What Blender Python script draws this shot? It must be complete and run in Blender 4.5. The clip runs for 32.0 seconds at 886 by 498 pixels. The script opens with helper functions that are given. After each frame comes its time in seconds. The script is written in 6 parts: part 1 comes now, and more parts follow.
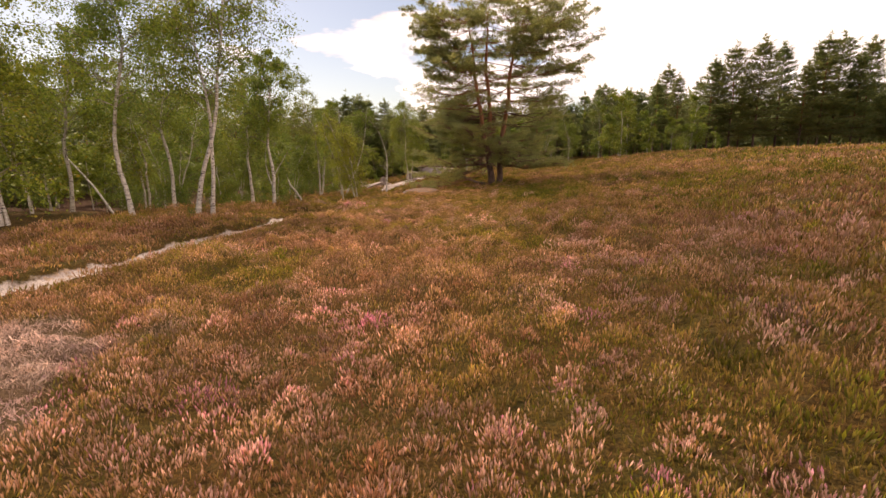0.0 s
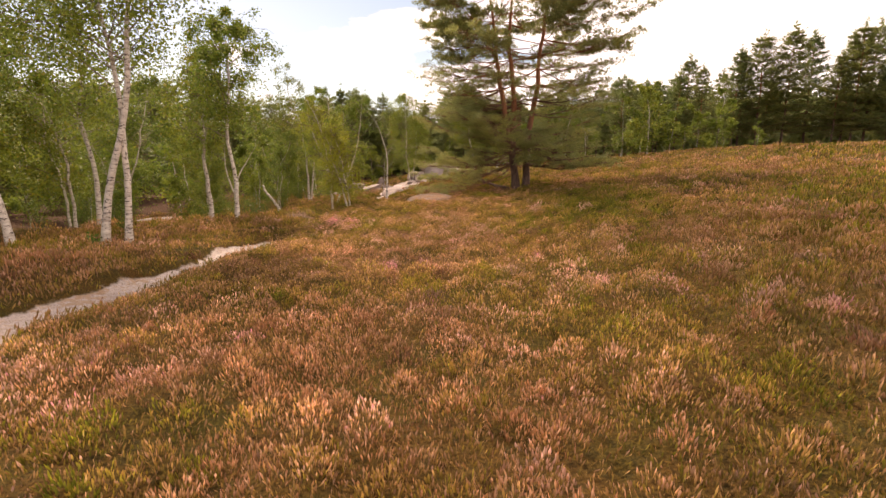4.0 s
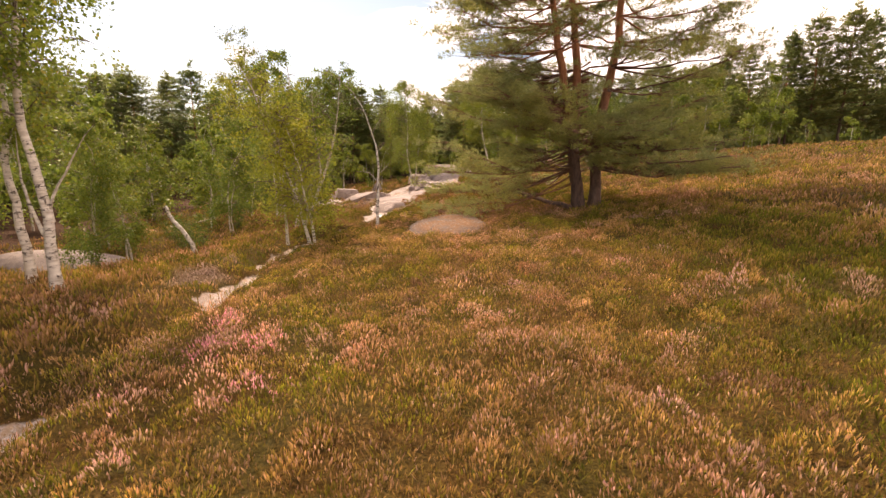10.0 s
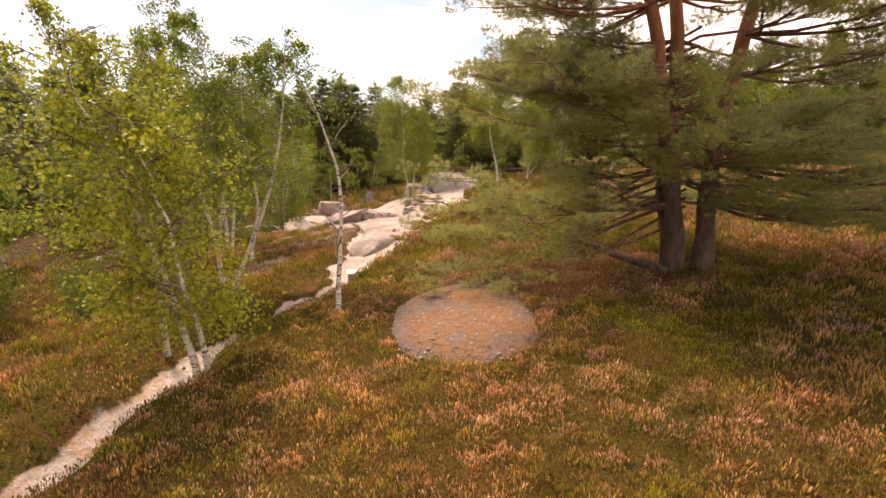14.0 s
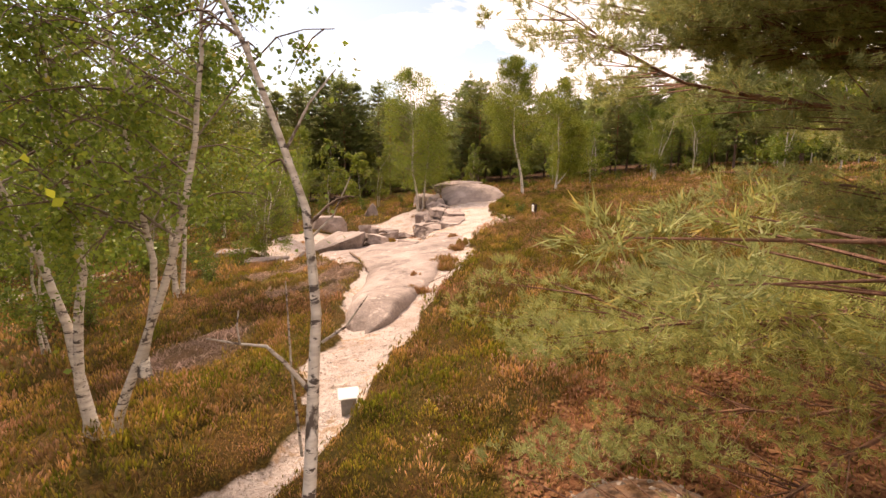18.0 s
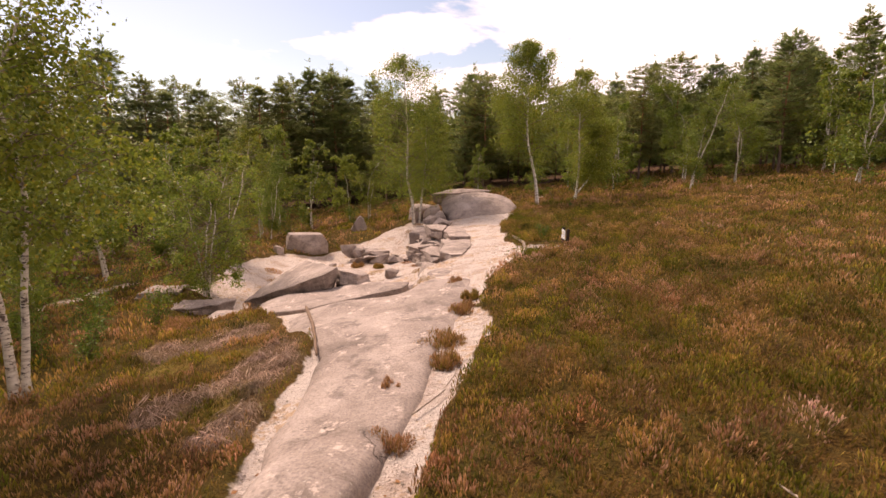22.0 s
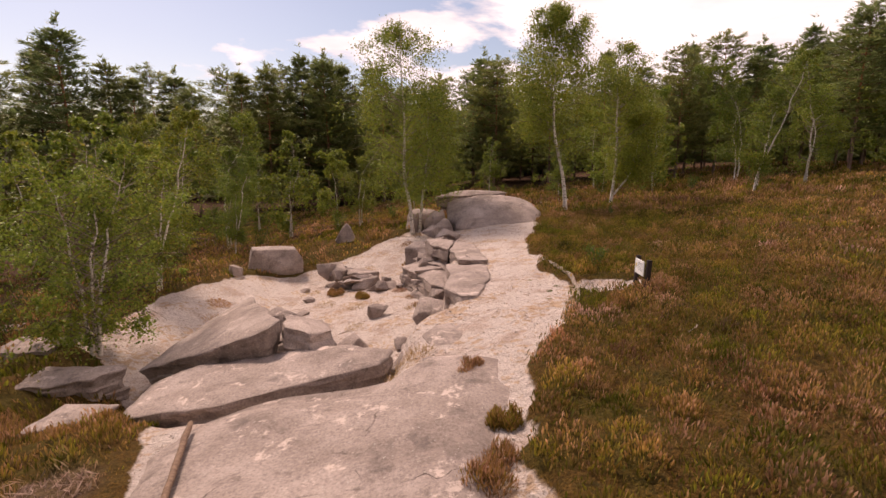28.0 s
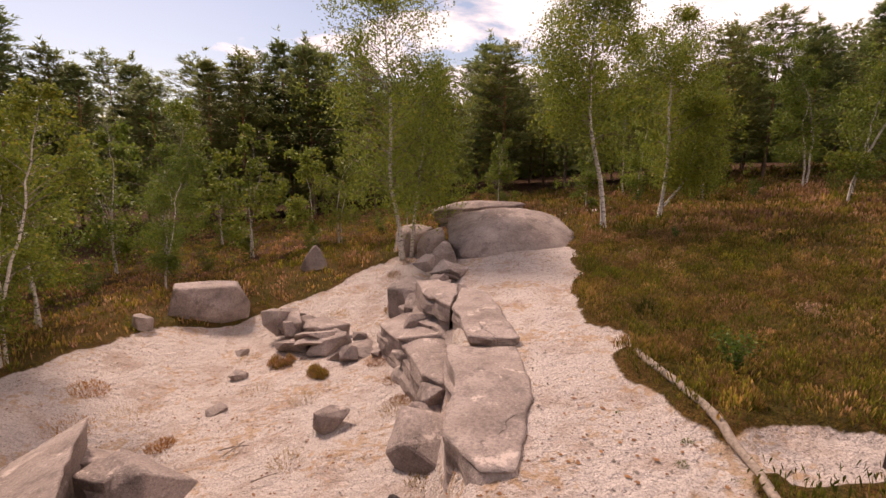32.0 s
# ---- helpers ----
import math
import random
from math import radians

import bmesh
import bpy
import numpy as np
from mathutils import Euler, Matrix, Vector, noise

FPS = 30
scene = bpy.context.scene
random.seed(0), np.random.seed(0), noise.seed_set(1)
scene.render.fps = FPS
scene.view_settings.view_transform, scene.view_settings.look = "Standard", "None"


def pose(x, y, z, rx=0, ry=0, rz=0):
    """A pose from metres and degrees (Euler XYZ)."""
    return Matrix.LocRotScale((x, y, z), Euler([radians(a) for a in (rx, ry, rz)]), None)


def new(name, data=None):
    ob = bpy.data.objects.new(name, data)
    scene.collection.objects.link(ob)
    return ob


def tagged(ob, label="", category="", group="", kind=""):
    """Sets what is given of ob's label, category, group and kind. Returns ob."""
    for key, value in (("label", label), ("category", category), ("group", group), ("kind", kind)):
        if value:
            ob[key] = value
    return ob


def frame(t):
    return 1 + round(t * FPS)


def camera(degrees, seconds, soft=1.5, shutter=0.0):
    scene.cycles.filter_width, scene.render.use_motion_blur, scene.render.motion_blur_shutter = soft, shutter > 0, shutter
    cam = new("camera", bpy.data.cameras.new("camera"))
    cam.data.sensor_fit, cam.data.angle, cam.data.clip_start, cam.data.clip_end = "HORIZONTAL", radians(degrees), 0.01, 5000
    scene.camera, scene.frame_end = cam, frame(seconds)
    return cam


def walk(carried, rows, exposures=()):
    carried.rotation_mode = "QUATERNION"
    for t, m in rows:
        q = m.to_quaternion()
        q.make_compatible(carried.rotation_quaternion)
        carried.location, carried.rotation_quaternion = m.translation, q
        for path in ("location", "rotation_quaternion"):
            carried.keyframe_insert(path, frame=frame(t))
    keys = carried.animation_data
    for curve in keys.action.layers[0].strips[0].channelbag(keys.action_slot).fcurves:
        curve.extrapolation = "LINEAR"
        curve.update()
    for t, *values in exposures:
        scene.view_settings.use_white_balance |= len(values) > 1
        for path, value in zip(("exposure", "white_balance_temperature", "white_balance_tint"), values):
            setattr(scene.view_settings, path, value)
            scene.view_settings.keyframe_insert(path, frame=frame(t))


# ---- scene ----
cam = camera(85.3, 32.0)
METRES, EYE, TILT, LEAN, TURN = 50.0, 2.5, -11.0, 0.0, 0.0
ROWS = [
    (1.5, 0.0, 0.0, 0.0, 0.0, 0.0, 0.0),
    (2.0, -0.0025, 0.0174, 0.0037, -0.01, -0.03, 0.06),
    (2.5, -0.0021, 0.0358, 0.0075, 0.0, -0.04, 0.09),
    (3.0, 0.0002, 0.0547, 0.0107, -0.02, -0.04, 0.11),
    (3.5, 0.0025, 0.074, 0.0143, -0.02, -0.05, 0.11),
    (5.5, -0.0063, 0.1324, 0.0234, 0.04, 0.03, 0.21),
    (6.0, -0.0091, 0.1496, 0.0267, 0.07, 0.04, 0.24),
    (6.5, -0.0102, 0.1681, 0.0306, 0.06, 0.02, 0.24),
    (7.0, -0.011, 0.1866, 0.0348, 0.05, -0.0, 0.26),
    (7.5, -0.0113, 0.2051, 0.0389, 0.04, -0.04, 0.24),
    (8.0, -0.0117, 0.2237, 0.0427, 0.05, -0.03, 0.24),
    (8.5, -0.0124, 0.2427, 0.0466, 0.06, -0.04, 0.26),
    (9.0, -0.0131, 0.2617, 0.0504, 0.06, -0.05, 0.29),
    (9.5, -0.0138, 0.2804, 0.0541, 0.08, -0.06, 0.26),
    (10.0, -0.0153, 0.2991, 0.0578, 0.05, -0.11, 0.26),
    (10.5, -0.0162, 0.3182, 0.0616, 0.07, -0.09, 0.22),
    (11.0, -0.0166, 0.3374, 0.0656, 0.1, -0.12, 0.22),
    (11.5, -0.0169, 0.3558, 0.0707, 0.08, -0.13, 0.21),
    (12.0, -0.0174, 0.3739, 0.078, 0.08, -0.09, 0.2),
    (12.5, -0.0185, 0.3922, 0.0853, 0.04, -0.12, 0.16),
    (13.0, -0.0189, 0.4112, 0.0911, 0.07, -0.15, 0.25),
    (13.5, -0.0195, 0.4299, 0.0956, 0.0, -0.12, 0.21),
    (14.0, -0.0195, 0.4481, 0.0996, -0.02, -0.12, 0.21),
    (14.5, -0.0201, 0.467, 0.1026, -0.15, -0.05, 0.22),
    (16.5, -0.0304, 0.5339, 0.1041, 0.04, 0.4, 0.08),
    (17.0, -0.036, 0.5496, 0.1106, 0.06, 0.44, 0.05),
    (17.5, -0.041, 0.5654, 0.1191, 0.09, 0.46, 0.03),
    (18.0, -0.0438, 0.5824, 0.1271, 0.08, 0.45, 0.07),
    (18.5, -0.0437, 0.6014, 0.1343, 0.08, 0.43, 0.03),
    (19.0, -0.0405, 0.6214, 0.14, 0.14, 0.38, 0.18),
    (19.5, -0.0386, 0.6389, 0.1438, 0.15, 0.39, 0.2),
    (20.0, -0.0382, 0.6554, 0.1467, 0.19, 0.38, 0.16),
    (20.5, -0.0371, 0.6699, 0.1497, 0.22, 0.37, 0.15),
    (21.0, -0.037, 0.6827, 0.1527, 0.26, 0.37, 0.12),
    (21.5, -0.0392, 0.6938, 0.1556, 0.29, 0.35, 0.13),
    (22.0, -0.042, 0.7052, 0.1584, 0.3, 0.36, 0.09),
    (22.5, -0.0447, 0.7173, 0.1611, 0.35, 0.35, 0.1),
    (23.0, -0.0467, 0.7294, 0.1629, 0.54, 0.34, 0.07),
    (23.5, -0.049, 0.7383, 0.1637, 0.77, 0.3, 0.06),
    (24.0, -0.0504, 0.7451, 0.1637, 0.8, 0.29, 0.04),
    (24.5, -0.0506, 0.7519, 0.1645, 0.85, 0.3, 0.06),
    (25.0, -0.05, 0.7591, 0.1664, 0.86, 0.31, 0.08),
    (25.5, -0.0489, 0.7675, 0.1686, 0.88, 0.26, 0.11),
    (27.5, -0.0437, 0.8193, 0.1767, 0.91, 0.18, 0.07),
    (28.0, -0.043, 0.8345, 0.1791, 0.92, 0.17, 0.04),
    (28.5, -0.0415, 0.8513, 0.1816, 0.92, 0.15, 0.02),
    (29.0, -0.0405, 0.868, 0.1839, 0.94, 0.15, 0.02),
    (29.5, -0.0404, 0.8846, 0.1867, 0.92, 0.16, -0.04),
    (30.0, -0.0405, 0.9016, 0.1901, 0.93, 0.14, -0.04),
    (30.5, -0.0405, 0.9192, 0.1941, 0.96, 0.15, -0.03),
    (31.0, -0.0415, 0.9359, 0.1984, 0.93, 0.13, -0.02),
    (31.5, -0.0429, 0.9521, 0.2025, 0.89, 0.12, -0.01),
    (32.0, -0.0447, 0.9674, 0.206, 0.89, 0.1, -0.01),
]
EARLY = [(0.0, pose(1.0155, -2.2116, 2.51, 79.11, 0.0, 0.18)), (0.5, pose(0.612, -1.65, 2.4765, 79.09, 0.0, 0.12)), (1.0, pose(0.272, -0.848, 2.4604, 79.06, 0.0, 0.06))]
walk(cam, EARLY + [(t, pose(0, 0, EYE, TILT, LEAN, TURN) @ pose(METRES * x, METRES * y, METRES * z, 90 + pitch, roll, yaw)) for t, x, y, z, yaw, pitch, roll in ROWS],
     [(0, 0.6, 8000, 21), (6, 1.05, 8100, 21), (18, 1.1, 8200, 22), (21, 0.85, 7900, 24), (23, 0.6, 7700, 26), (28, 0.36, 7500, 27), (32, 0.4, 7500, 27)])


# ---- world, sun ----
world = bpy.data.worlds.new("sky")
scene.world = world
world.use_nodes = True


def link_nodes(tree, *pairs):
    for a, b in pairs:
        tree.links.new(a, b)


def build_sky():
    nt = world.node_tree
    nt.nodes.clear()
    N = nt.nodes.new
    out = N("ShaderNodeOutputWorld")
    sky = N("ShaderNodeTexSky")
    sky.sky_type = "NISHITA"
    sky.sun_disc = False
    sky.sun_elevation = radians(SUN_EL)
    sky.sun_rotation = radians(SUN_AZ)
    bg_sky = N("ShaderNodeBackground")
    bg_sky.inputs[1].default_value = 0.092
    cloud = N("ShaderNodeBackground")
    cloud.inputs[1].default_value = CLOUD
    coord = N("ShaderNodeTexCoord")
    sep = N("ShaderNodeSeparateXYZ")
    up = N("ShaderNodeMath"); up.operation = "ADD"; up.inputs[1].default_value = 0.22
    flat = N("ShaderNodeVectorMath"); flat.operation = "DIVIDE"
    comb = N("ShaderNodeCombineXYZ")
    big = N("ShaderNodeTexNoise")
    big.inputs["Scale"].default_value = 1.7
    big.inputs["Detail"].default_value = 7
    big.inputs["Roughness"].default_value = 0.55
    big.inputs["Distortion"].default_value = 0.25
    ramp = N("ShaderNodeValToRGB")
    ramp.color_ramp.elements[0].position = 0.45
    ramp.color_ramp.elements[0].color = (0.02, 0.02, 0.02, 1)
    ramp.color_ramp.elements[1].position = 0.515
    west = N("ShaderNodeMath"); west.operation = "MULTIPLY"; west.inputs[1].default_value = 0.26
    veil = N("ShaderNodeMath"); veil.operation = "ADD"
    tone = N("ShaderNodeTexNoise")
    tone.inputs["Scale"].default_value = 3.1
    tone.inputs["Detail"].default_value = 5
    grey = N("ShaderNodeValToRGB")
    grey.color_ramp.elements[0].position = 0.3
    grey.color_ramp.elements[0].color = (0.78, 0.74, 0.78, 1)
    grey.color_ramp.elements[1].position = 0.6
    grey.color_ramp.elements[1].color = (1.0, 0.965, 0.99, 1)
    mix = N("ShaderNodeMixShader")
    link_nodes(nt, (coord.outputs["Generated"], sep.inputs[0]), (sep.outputs[2], up.inputs[0]),
               (up.outputs[0], comb.inputs[0]), (up.outputs[0], comb.inputs[1]), (up.outputs[0], comb.inputs[2]),
               (coord.outputs["Generated"], flat.inputs[0]), (comb.outputs[0], flat.inputs[1]),
               (flat.outputs[0], big.inputs["Vector"]), (flat.outputs[0], tone.inputs["Vector"]),
               (big.outputs[0], veil.inputs[0]), (sep.outputs[0], west.inputs[0]), (west.outputs[0], veil.inputs[1]), (veil.outputs[0], ramp.inputs[0]), (tone.outputs[0], grey.inputs[0]), (grey.outputs[0], cloud.inputs[0]),
               (sky.outputs[0], bg_sky.inputs[0]), (ramp.outputs[0], mix.inputs[0]),
               (bg_sky.outputs[0], mix.inputs[1]), (cloud.outputs[0], mix.inputs[2]), (mix.outputs[0], out.inputs[0]))


SUN_EL, SUN_AZ, CLOUD = 50.0, 320.0, 0.95
build_sky()
sun = new("sun", bpy.data.lights.new("sun", "SUN"))
sun.data.energy = 3.4
sun.data.angle = radians(10)
sun.data.color = (1.0, 0.92, 0.82)
sun.matrix_world = pose(0, 0, 40, 90 - SUN_EL, 0, 180 - SUN_AZ)


# ---- materials ----
class Mat:
    """A principled material with a few short ways to lay noise over it."""

    def __init__(self, name, rough=0.9):
        self.m = bpy.data.materials.new(name)
        self.m.use_nodes = True
        self.t = self.m.node_tree
        self.b = self.t.nodes["Principled BSDF"]
        self.b.inputs["Roughness"].default_value = rough
        self.b.inputs["Specular IOR Level"].default_value = 0.25
        geo = self.t.nodes.new("ShaderNodeNewGeometry")
        self.pos, self.isl, self.nrm = geo.outputs["Position"], geo.outputs["Random Per Island"], geo.outputs["Normal"]

    def noise(self, scale, detail=4, rough=0.55, vec=None, dist=0.0):
        n = self.t.nodes.new("ShaderNodeTexNoise")
        n.inputs["Scale"].default_value = scale
        n.inputs["Detail"].default_value = detail
        n.inputs["Roughness"].default_value = rough
        n.inputs["Distortion"].default_value = dist
        self.t.links.new(vec or self.pos, n.inputs["Vector"])
        return n.outputs[0]

    def stretch(self, sx, sy, sz, obj=False):
        v = self.t.nodes.new("ShaderNodeMapping")
        v.inputs["Scale"].default_value = (sx, sy, sz)
        src = self.pos
        if obj:
            src = self.t.nodes.new("ShaderNodeTexCoord").outputs["Object"]
        self.t.links.new(src, v.inputs["Vector"])
        return v.outputs[0]

    def ramp(self, fac, *stops):
        r = self.t.nodes.new("ShaderNodeValToRGB")
        e = r.color_ramp.elements
        while len(e) < len(stops):
            e.new(0.5)
        for k, (p, c) in zip(e, stops):
            k.position = p
            k.color = (*c, 1) if len(c) == 3 else c
        self.t.links.new(fac, r.inputs[0])
        return r.outputs[0]

    def level(self, fac, a, b):
        r = self.t.nodes.new("ShaderNodeMapRange")
        r.inputs[1].default_value, r.inputs[2].default_value = a, b
        self.t.links.new(fac, r.inputs[0])
        return r.outputs[0]

    def mix(self, fac, a, b, mode="MIX"):
        x = self.t.nodes.new("ShaderNodeMix")
        x.data_type, x.blend_type = "RGBA", mode
        for v, i in ((fac, 0), (a, 6), (b, 7)):
            if isinstance(v, (int, float)):
                x.inputs[i].default_value = v
            elif isinstance(v, tuple):
                x.inputs[i].default_value = (*v, 1)
            else:
                self.t.links.new(v, x.inputs[i])
        return x.outputs[2]

    def op(self, kind, a, b):
        x = self.t.nodes.new("ShaderNodeMath")
        x.operation = kind
        for v, i in ((a, 0), (b, 1)):
            if isinstance(v, (int, float)):
                x.inputs[i].default_value = v
            else:
                self.t.links.new(v, x.inputs[i])
        return x.outputs[0]

    def attr(self, name):
        a = self.t.nodes.new("ShaderNodeAttribute")
        a.attribute_name = name
        return a.outputs["Fac"]

    def objrand(self):
        return self.t.nodes.new("ShaderNodeObjectInfo").outputs["Random"]

    def color(self, c):
        self.t.links.new(c, self.b.inputs["Base Color"])
        return self

    def bump(self, h, strength=0.5, dist=0.02):
        n = self.t.nodes.new("ShaderNodeBump")
        n.inputs["Strength"].default_value = strength
        n.inputs["Distance"].default_value = dist
        self.t.links.new(h, n.inputs["Height"])
        self.t.links.new(n.outputs[0], self.b.inputs["Normal"])
        return self

    def glow_through(self, amount, colour):
        """Thin leaves let some light through."""
        tr = self.t.nodes.new("ShaderNodeBsdfTranslucent")
        mx = self.t.nodes.new("ShaderNodeMixShader")
        mx.inputs[0].default_value = amount
        self.t.links.new(colour, tr.inputs["Color"])
        self.t.links.new(self.b.outputs[0], mx.inputs[1])
        self.t.links.new(tr.outputs[0], mx.inputs[2])
        self.t.links.new(mx.outputs[0], self.t.nodes["Material Output"].inputs["Surface"])
        return self


def make_ground():
    m = Mat("heath_ground", 0.95)
    m.b.inputs["Specular IOR Level"].default_value = 0.08
    patch = m.noise(0.55, 5)
    fine = m.noise(9, 6)
    heath = m.ramp(patch, (0.3, (0.075, 0.058, 0.012)), (0.46, (0.125, 0.068, 0.02)), (0.58, (0.09, 0.066, 0.015)), (0.72, (0.14, 0.072, 0.027)))
    tuft = m.noise(38, 5, 0.7)
    heath = m.mix(0.85, heath, m.ramp(tuft, (0.3, (0.22, 0.24, 0.2)), (0.5, (0.8, 0.8, 0.8)), (0.68, (1.9, 1.75, 1.5))), "MULTIPLY")
    heath = m.mix(m.level(fine, 0.5, 0.8), heath, (0.045, 0.038, 0.014))
    heath = m.mix(m.op("MULTIPLY", m.attr("moss"), m.level(fine, 0.3, 0.6)), heath, m.ramp(m.noise(3, 5), (0.3, (0.13, 0.10, 0.022)), (0.7, (0.25, 0.16, 0.04))))
    heath = m.mix(m.op("MULTIPLY", m.attr("dead"), 0.6), heath, (0.17, 0.105, 0.07))
    litter = m.ramp(m.noise(14, 6), (0.3, (0.10, 0.045, 0.025)), (0.5, (0.26, 0.11, 0.055)), (0.7, (0.34, 0.17, 0.09)))
    grit = m.ramp(m.noise(30, 8, 0.7), (0.32, (0.36, 0.27, 0.22)), (0.44, (0.55, 0.455, 0.40)), (0.62, (0.71, 0.595, 0.53)))
    grit = m.mix(m.op("MULTIPLY", m.level(m.noise(1.1, 7, 0.65), 0.50, 0.62), 0.45), grit, (0.34, 0.21, 0.145))
    specks = m.level(m.noise(48, 3, 0.6), 0.60, 0.66)
    grit = m.mix(specks, grit, (0.17, 0.11, 0.07))
    straw = m.level(m.op("MULTIPLY", m.noise(0.8, 4), m.noise(7, 6)), 0.285, 0.35)
    grit = m.mix(m.op("MULTIPLY", straw, 0.55), grit, (0.44, 0.25, 0.10))
    edge = m.op("ADD", m.attr("sand"), m.op("MULTIPLY", m.op("SUBTRACT", m.noise(3.5, 6, 0.65), 0.5), 0.7))
    lit = m.op("ADD", m.attr("litter"), m.op("MULTIPLY", m.op("SUBTRACT", m.noise(1.5, 5), 0.5), 0.8))
    # dark wood floor: humus brown with the trees' shade put into its colour
    shaded_humus = m.ramp(m.noise(6, 6), (0.3, (0.035, 0.02, 0.012)), (0.7, (0.12, 0.06, 0.032)))
    litter = m.mix(m.attr("wood"), litter, shaded_humus)
    c = m.mix(m.level(lit, 0.4, 0.6), heath, litter)
    c = m.mix(m.level(edge, 0.42, 0.56), c, grit)
    m.color(c)
    rough = m.op("ADD", m.op("MULTIPLY", m.noise(5, 3), 1.8), m.op("MULTIPLY", m.noise(22, 5, 0.65), 0.8))
    m.bump(rough, 1.0, 0.11)
    return m.m


def make_heather():
    m = Mat("heather", 0.85)
    tip, hue, pink = m.attr("tip"), m.attr("hue"), m.attr("pink")
    stem = m.ramp(hue, (0.2, (0.07, 0.075, 0.008)), (0.45, (0.19, 0.135, 0.02)), (0.6, (0.22, 0.125, 0.03)), (0.85, (0.19, 0.085, 0.03)))
    head = m.ramp(hue, (0.12, (0.13, 0.135, 0.014)), (0.28, (0.26, 0.225, 0.022)), (0.42, (0.375, 0.21, 0.06)), (0.55, (0.445, 0.24, 0.12)), (0.68, (0.53, 0.30, 0.21)), (0.80, (0.40, 0.18, 0.09)), (0.95, (0.26, 0.13, 0.08)))
    head = m.mix(m.level(pink, 0.66, 0.78), head, (0.67, 0.385, 0.31))
    head = m.mix(m.level(pink, 0.90, 1.02), head, (0.72, 0.25, 0.36))
    c = m.mix(m.level(tip, 0.25, 0.75), stem, head)
    grey = m.mix(hue, (0.30, 0.20, 0.155), (0.50, 0.35, 0.29))
    c = m.mix(m.op("MULTIPLY", m.attr("dead"), 0.85), c, grey)
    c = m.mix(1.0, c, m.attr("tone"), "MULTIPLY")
    m.color(c)
    m.glow_through(0.3, c)
    return m.m


def make_leaf(name, dark, lit, dry, thin=0.38):
    m = Mat(name, 0.55)
    c = m.ramp(m.isl, (0.0, dark), (0.55, lit), (0.9, lit), (1.0, dry))
    c = m.mix(m.level(m.noise(0.5, 3), 0.35, 0.7), c, m.mix(1.0, c, (1.25, 1.12, 0.8), "MULTIPLY"))
    c = m.mix(m.objrand(), c, m.mix(1.0, c, (1.18, 1.0, 0.85), "MULTIPLY"))
    m.color(c)
    m.glow_through(thin, c)
    return m.m


def make_birch_bark():
    m = Mat("birch_bark", 0.75)
    v = m.stretch(3, 3, 16, True)
    bands = m.noise(1.0, 4, 0.6, vec=v)
    v2 = m.stretch(4.5, 4.5, 11, True)
    scars = m.noise(1.6, 5, 0.7, vec=v2)
    c = m.ramp(bands, (0.3, (0.36, 0.30, 0.245)), (0.48, (0.60, 0.53, 0.455)), (0.7, (0.76, 0.70, 0.62)))
    c = m.mix(m.level(scars, 0.55, 0.59), c, (0.10, 0.078, 0.065))
    plates = m.noise(2.2, 4, 0.6, vec=m.stretch(3.2, 3.2, 1.3, True))
    c = m.mix(m.level(plates, 0.60, 0.68), c, (0.11, 0.085, 0.07))
    c = m.mix(m.attr("twig"), c, (0.12, 0.075, 0.05))
    m.color(c)
    m.bump(bands, 0.4, 0.02)
    return m.m


def make_pine_bark():
    m = Mat("pine_bark", 0.9)
    v = m.stretch(5, 5, 1.6, True)
    f = m.noise(2.0, 6, 0.65, vec=v)
    low = m.ramp(f, (0.3, (0.075, 0.05, 0.04)), (0.6, (0.20, 0.125, 0.095)), (0.75, (0.29, 0.19, 0.145)))
    high = m.ramp(f, (0.3, (0.24, 0.09, 0.045)), (0.6, (0.42, 0.18, 0.085)), (0.75, (0.50, 0.26, 0.14)))
    c = m.mix(m.attr("twig"), low, high)
    m.color(c)
    m.bump(f, 0.8, 0.05)
    return m.m


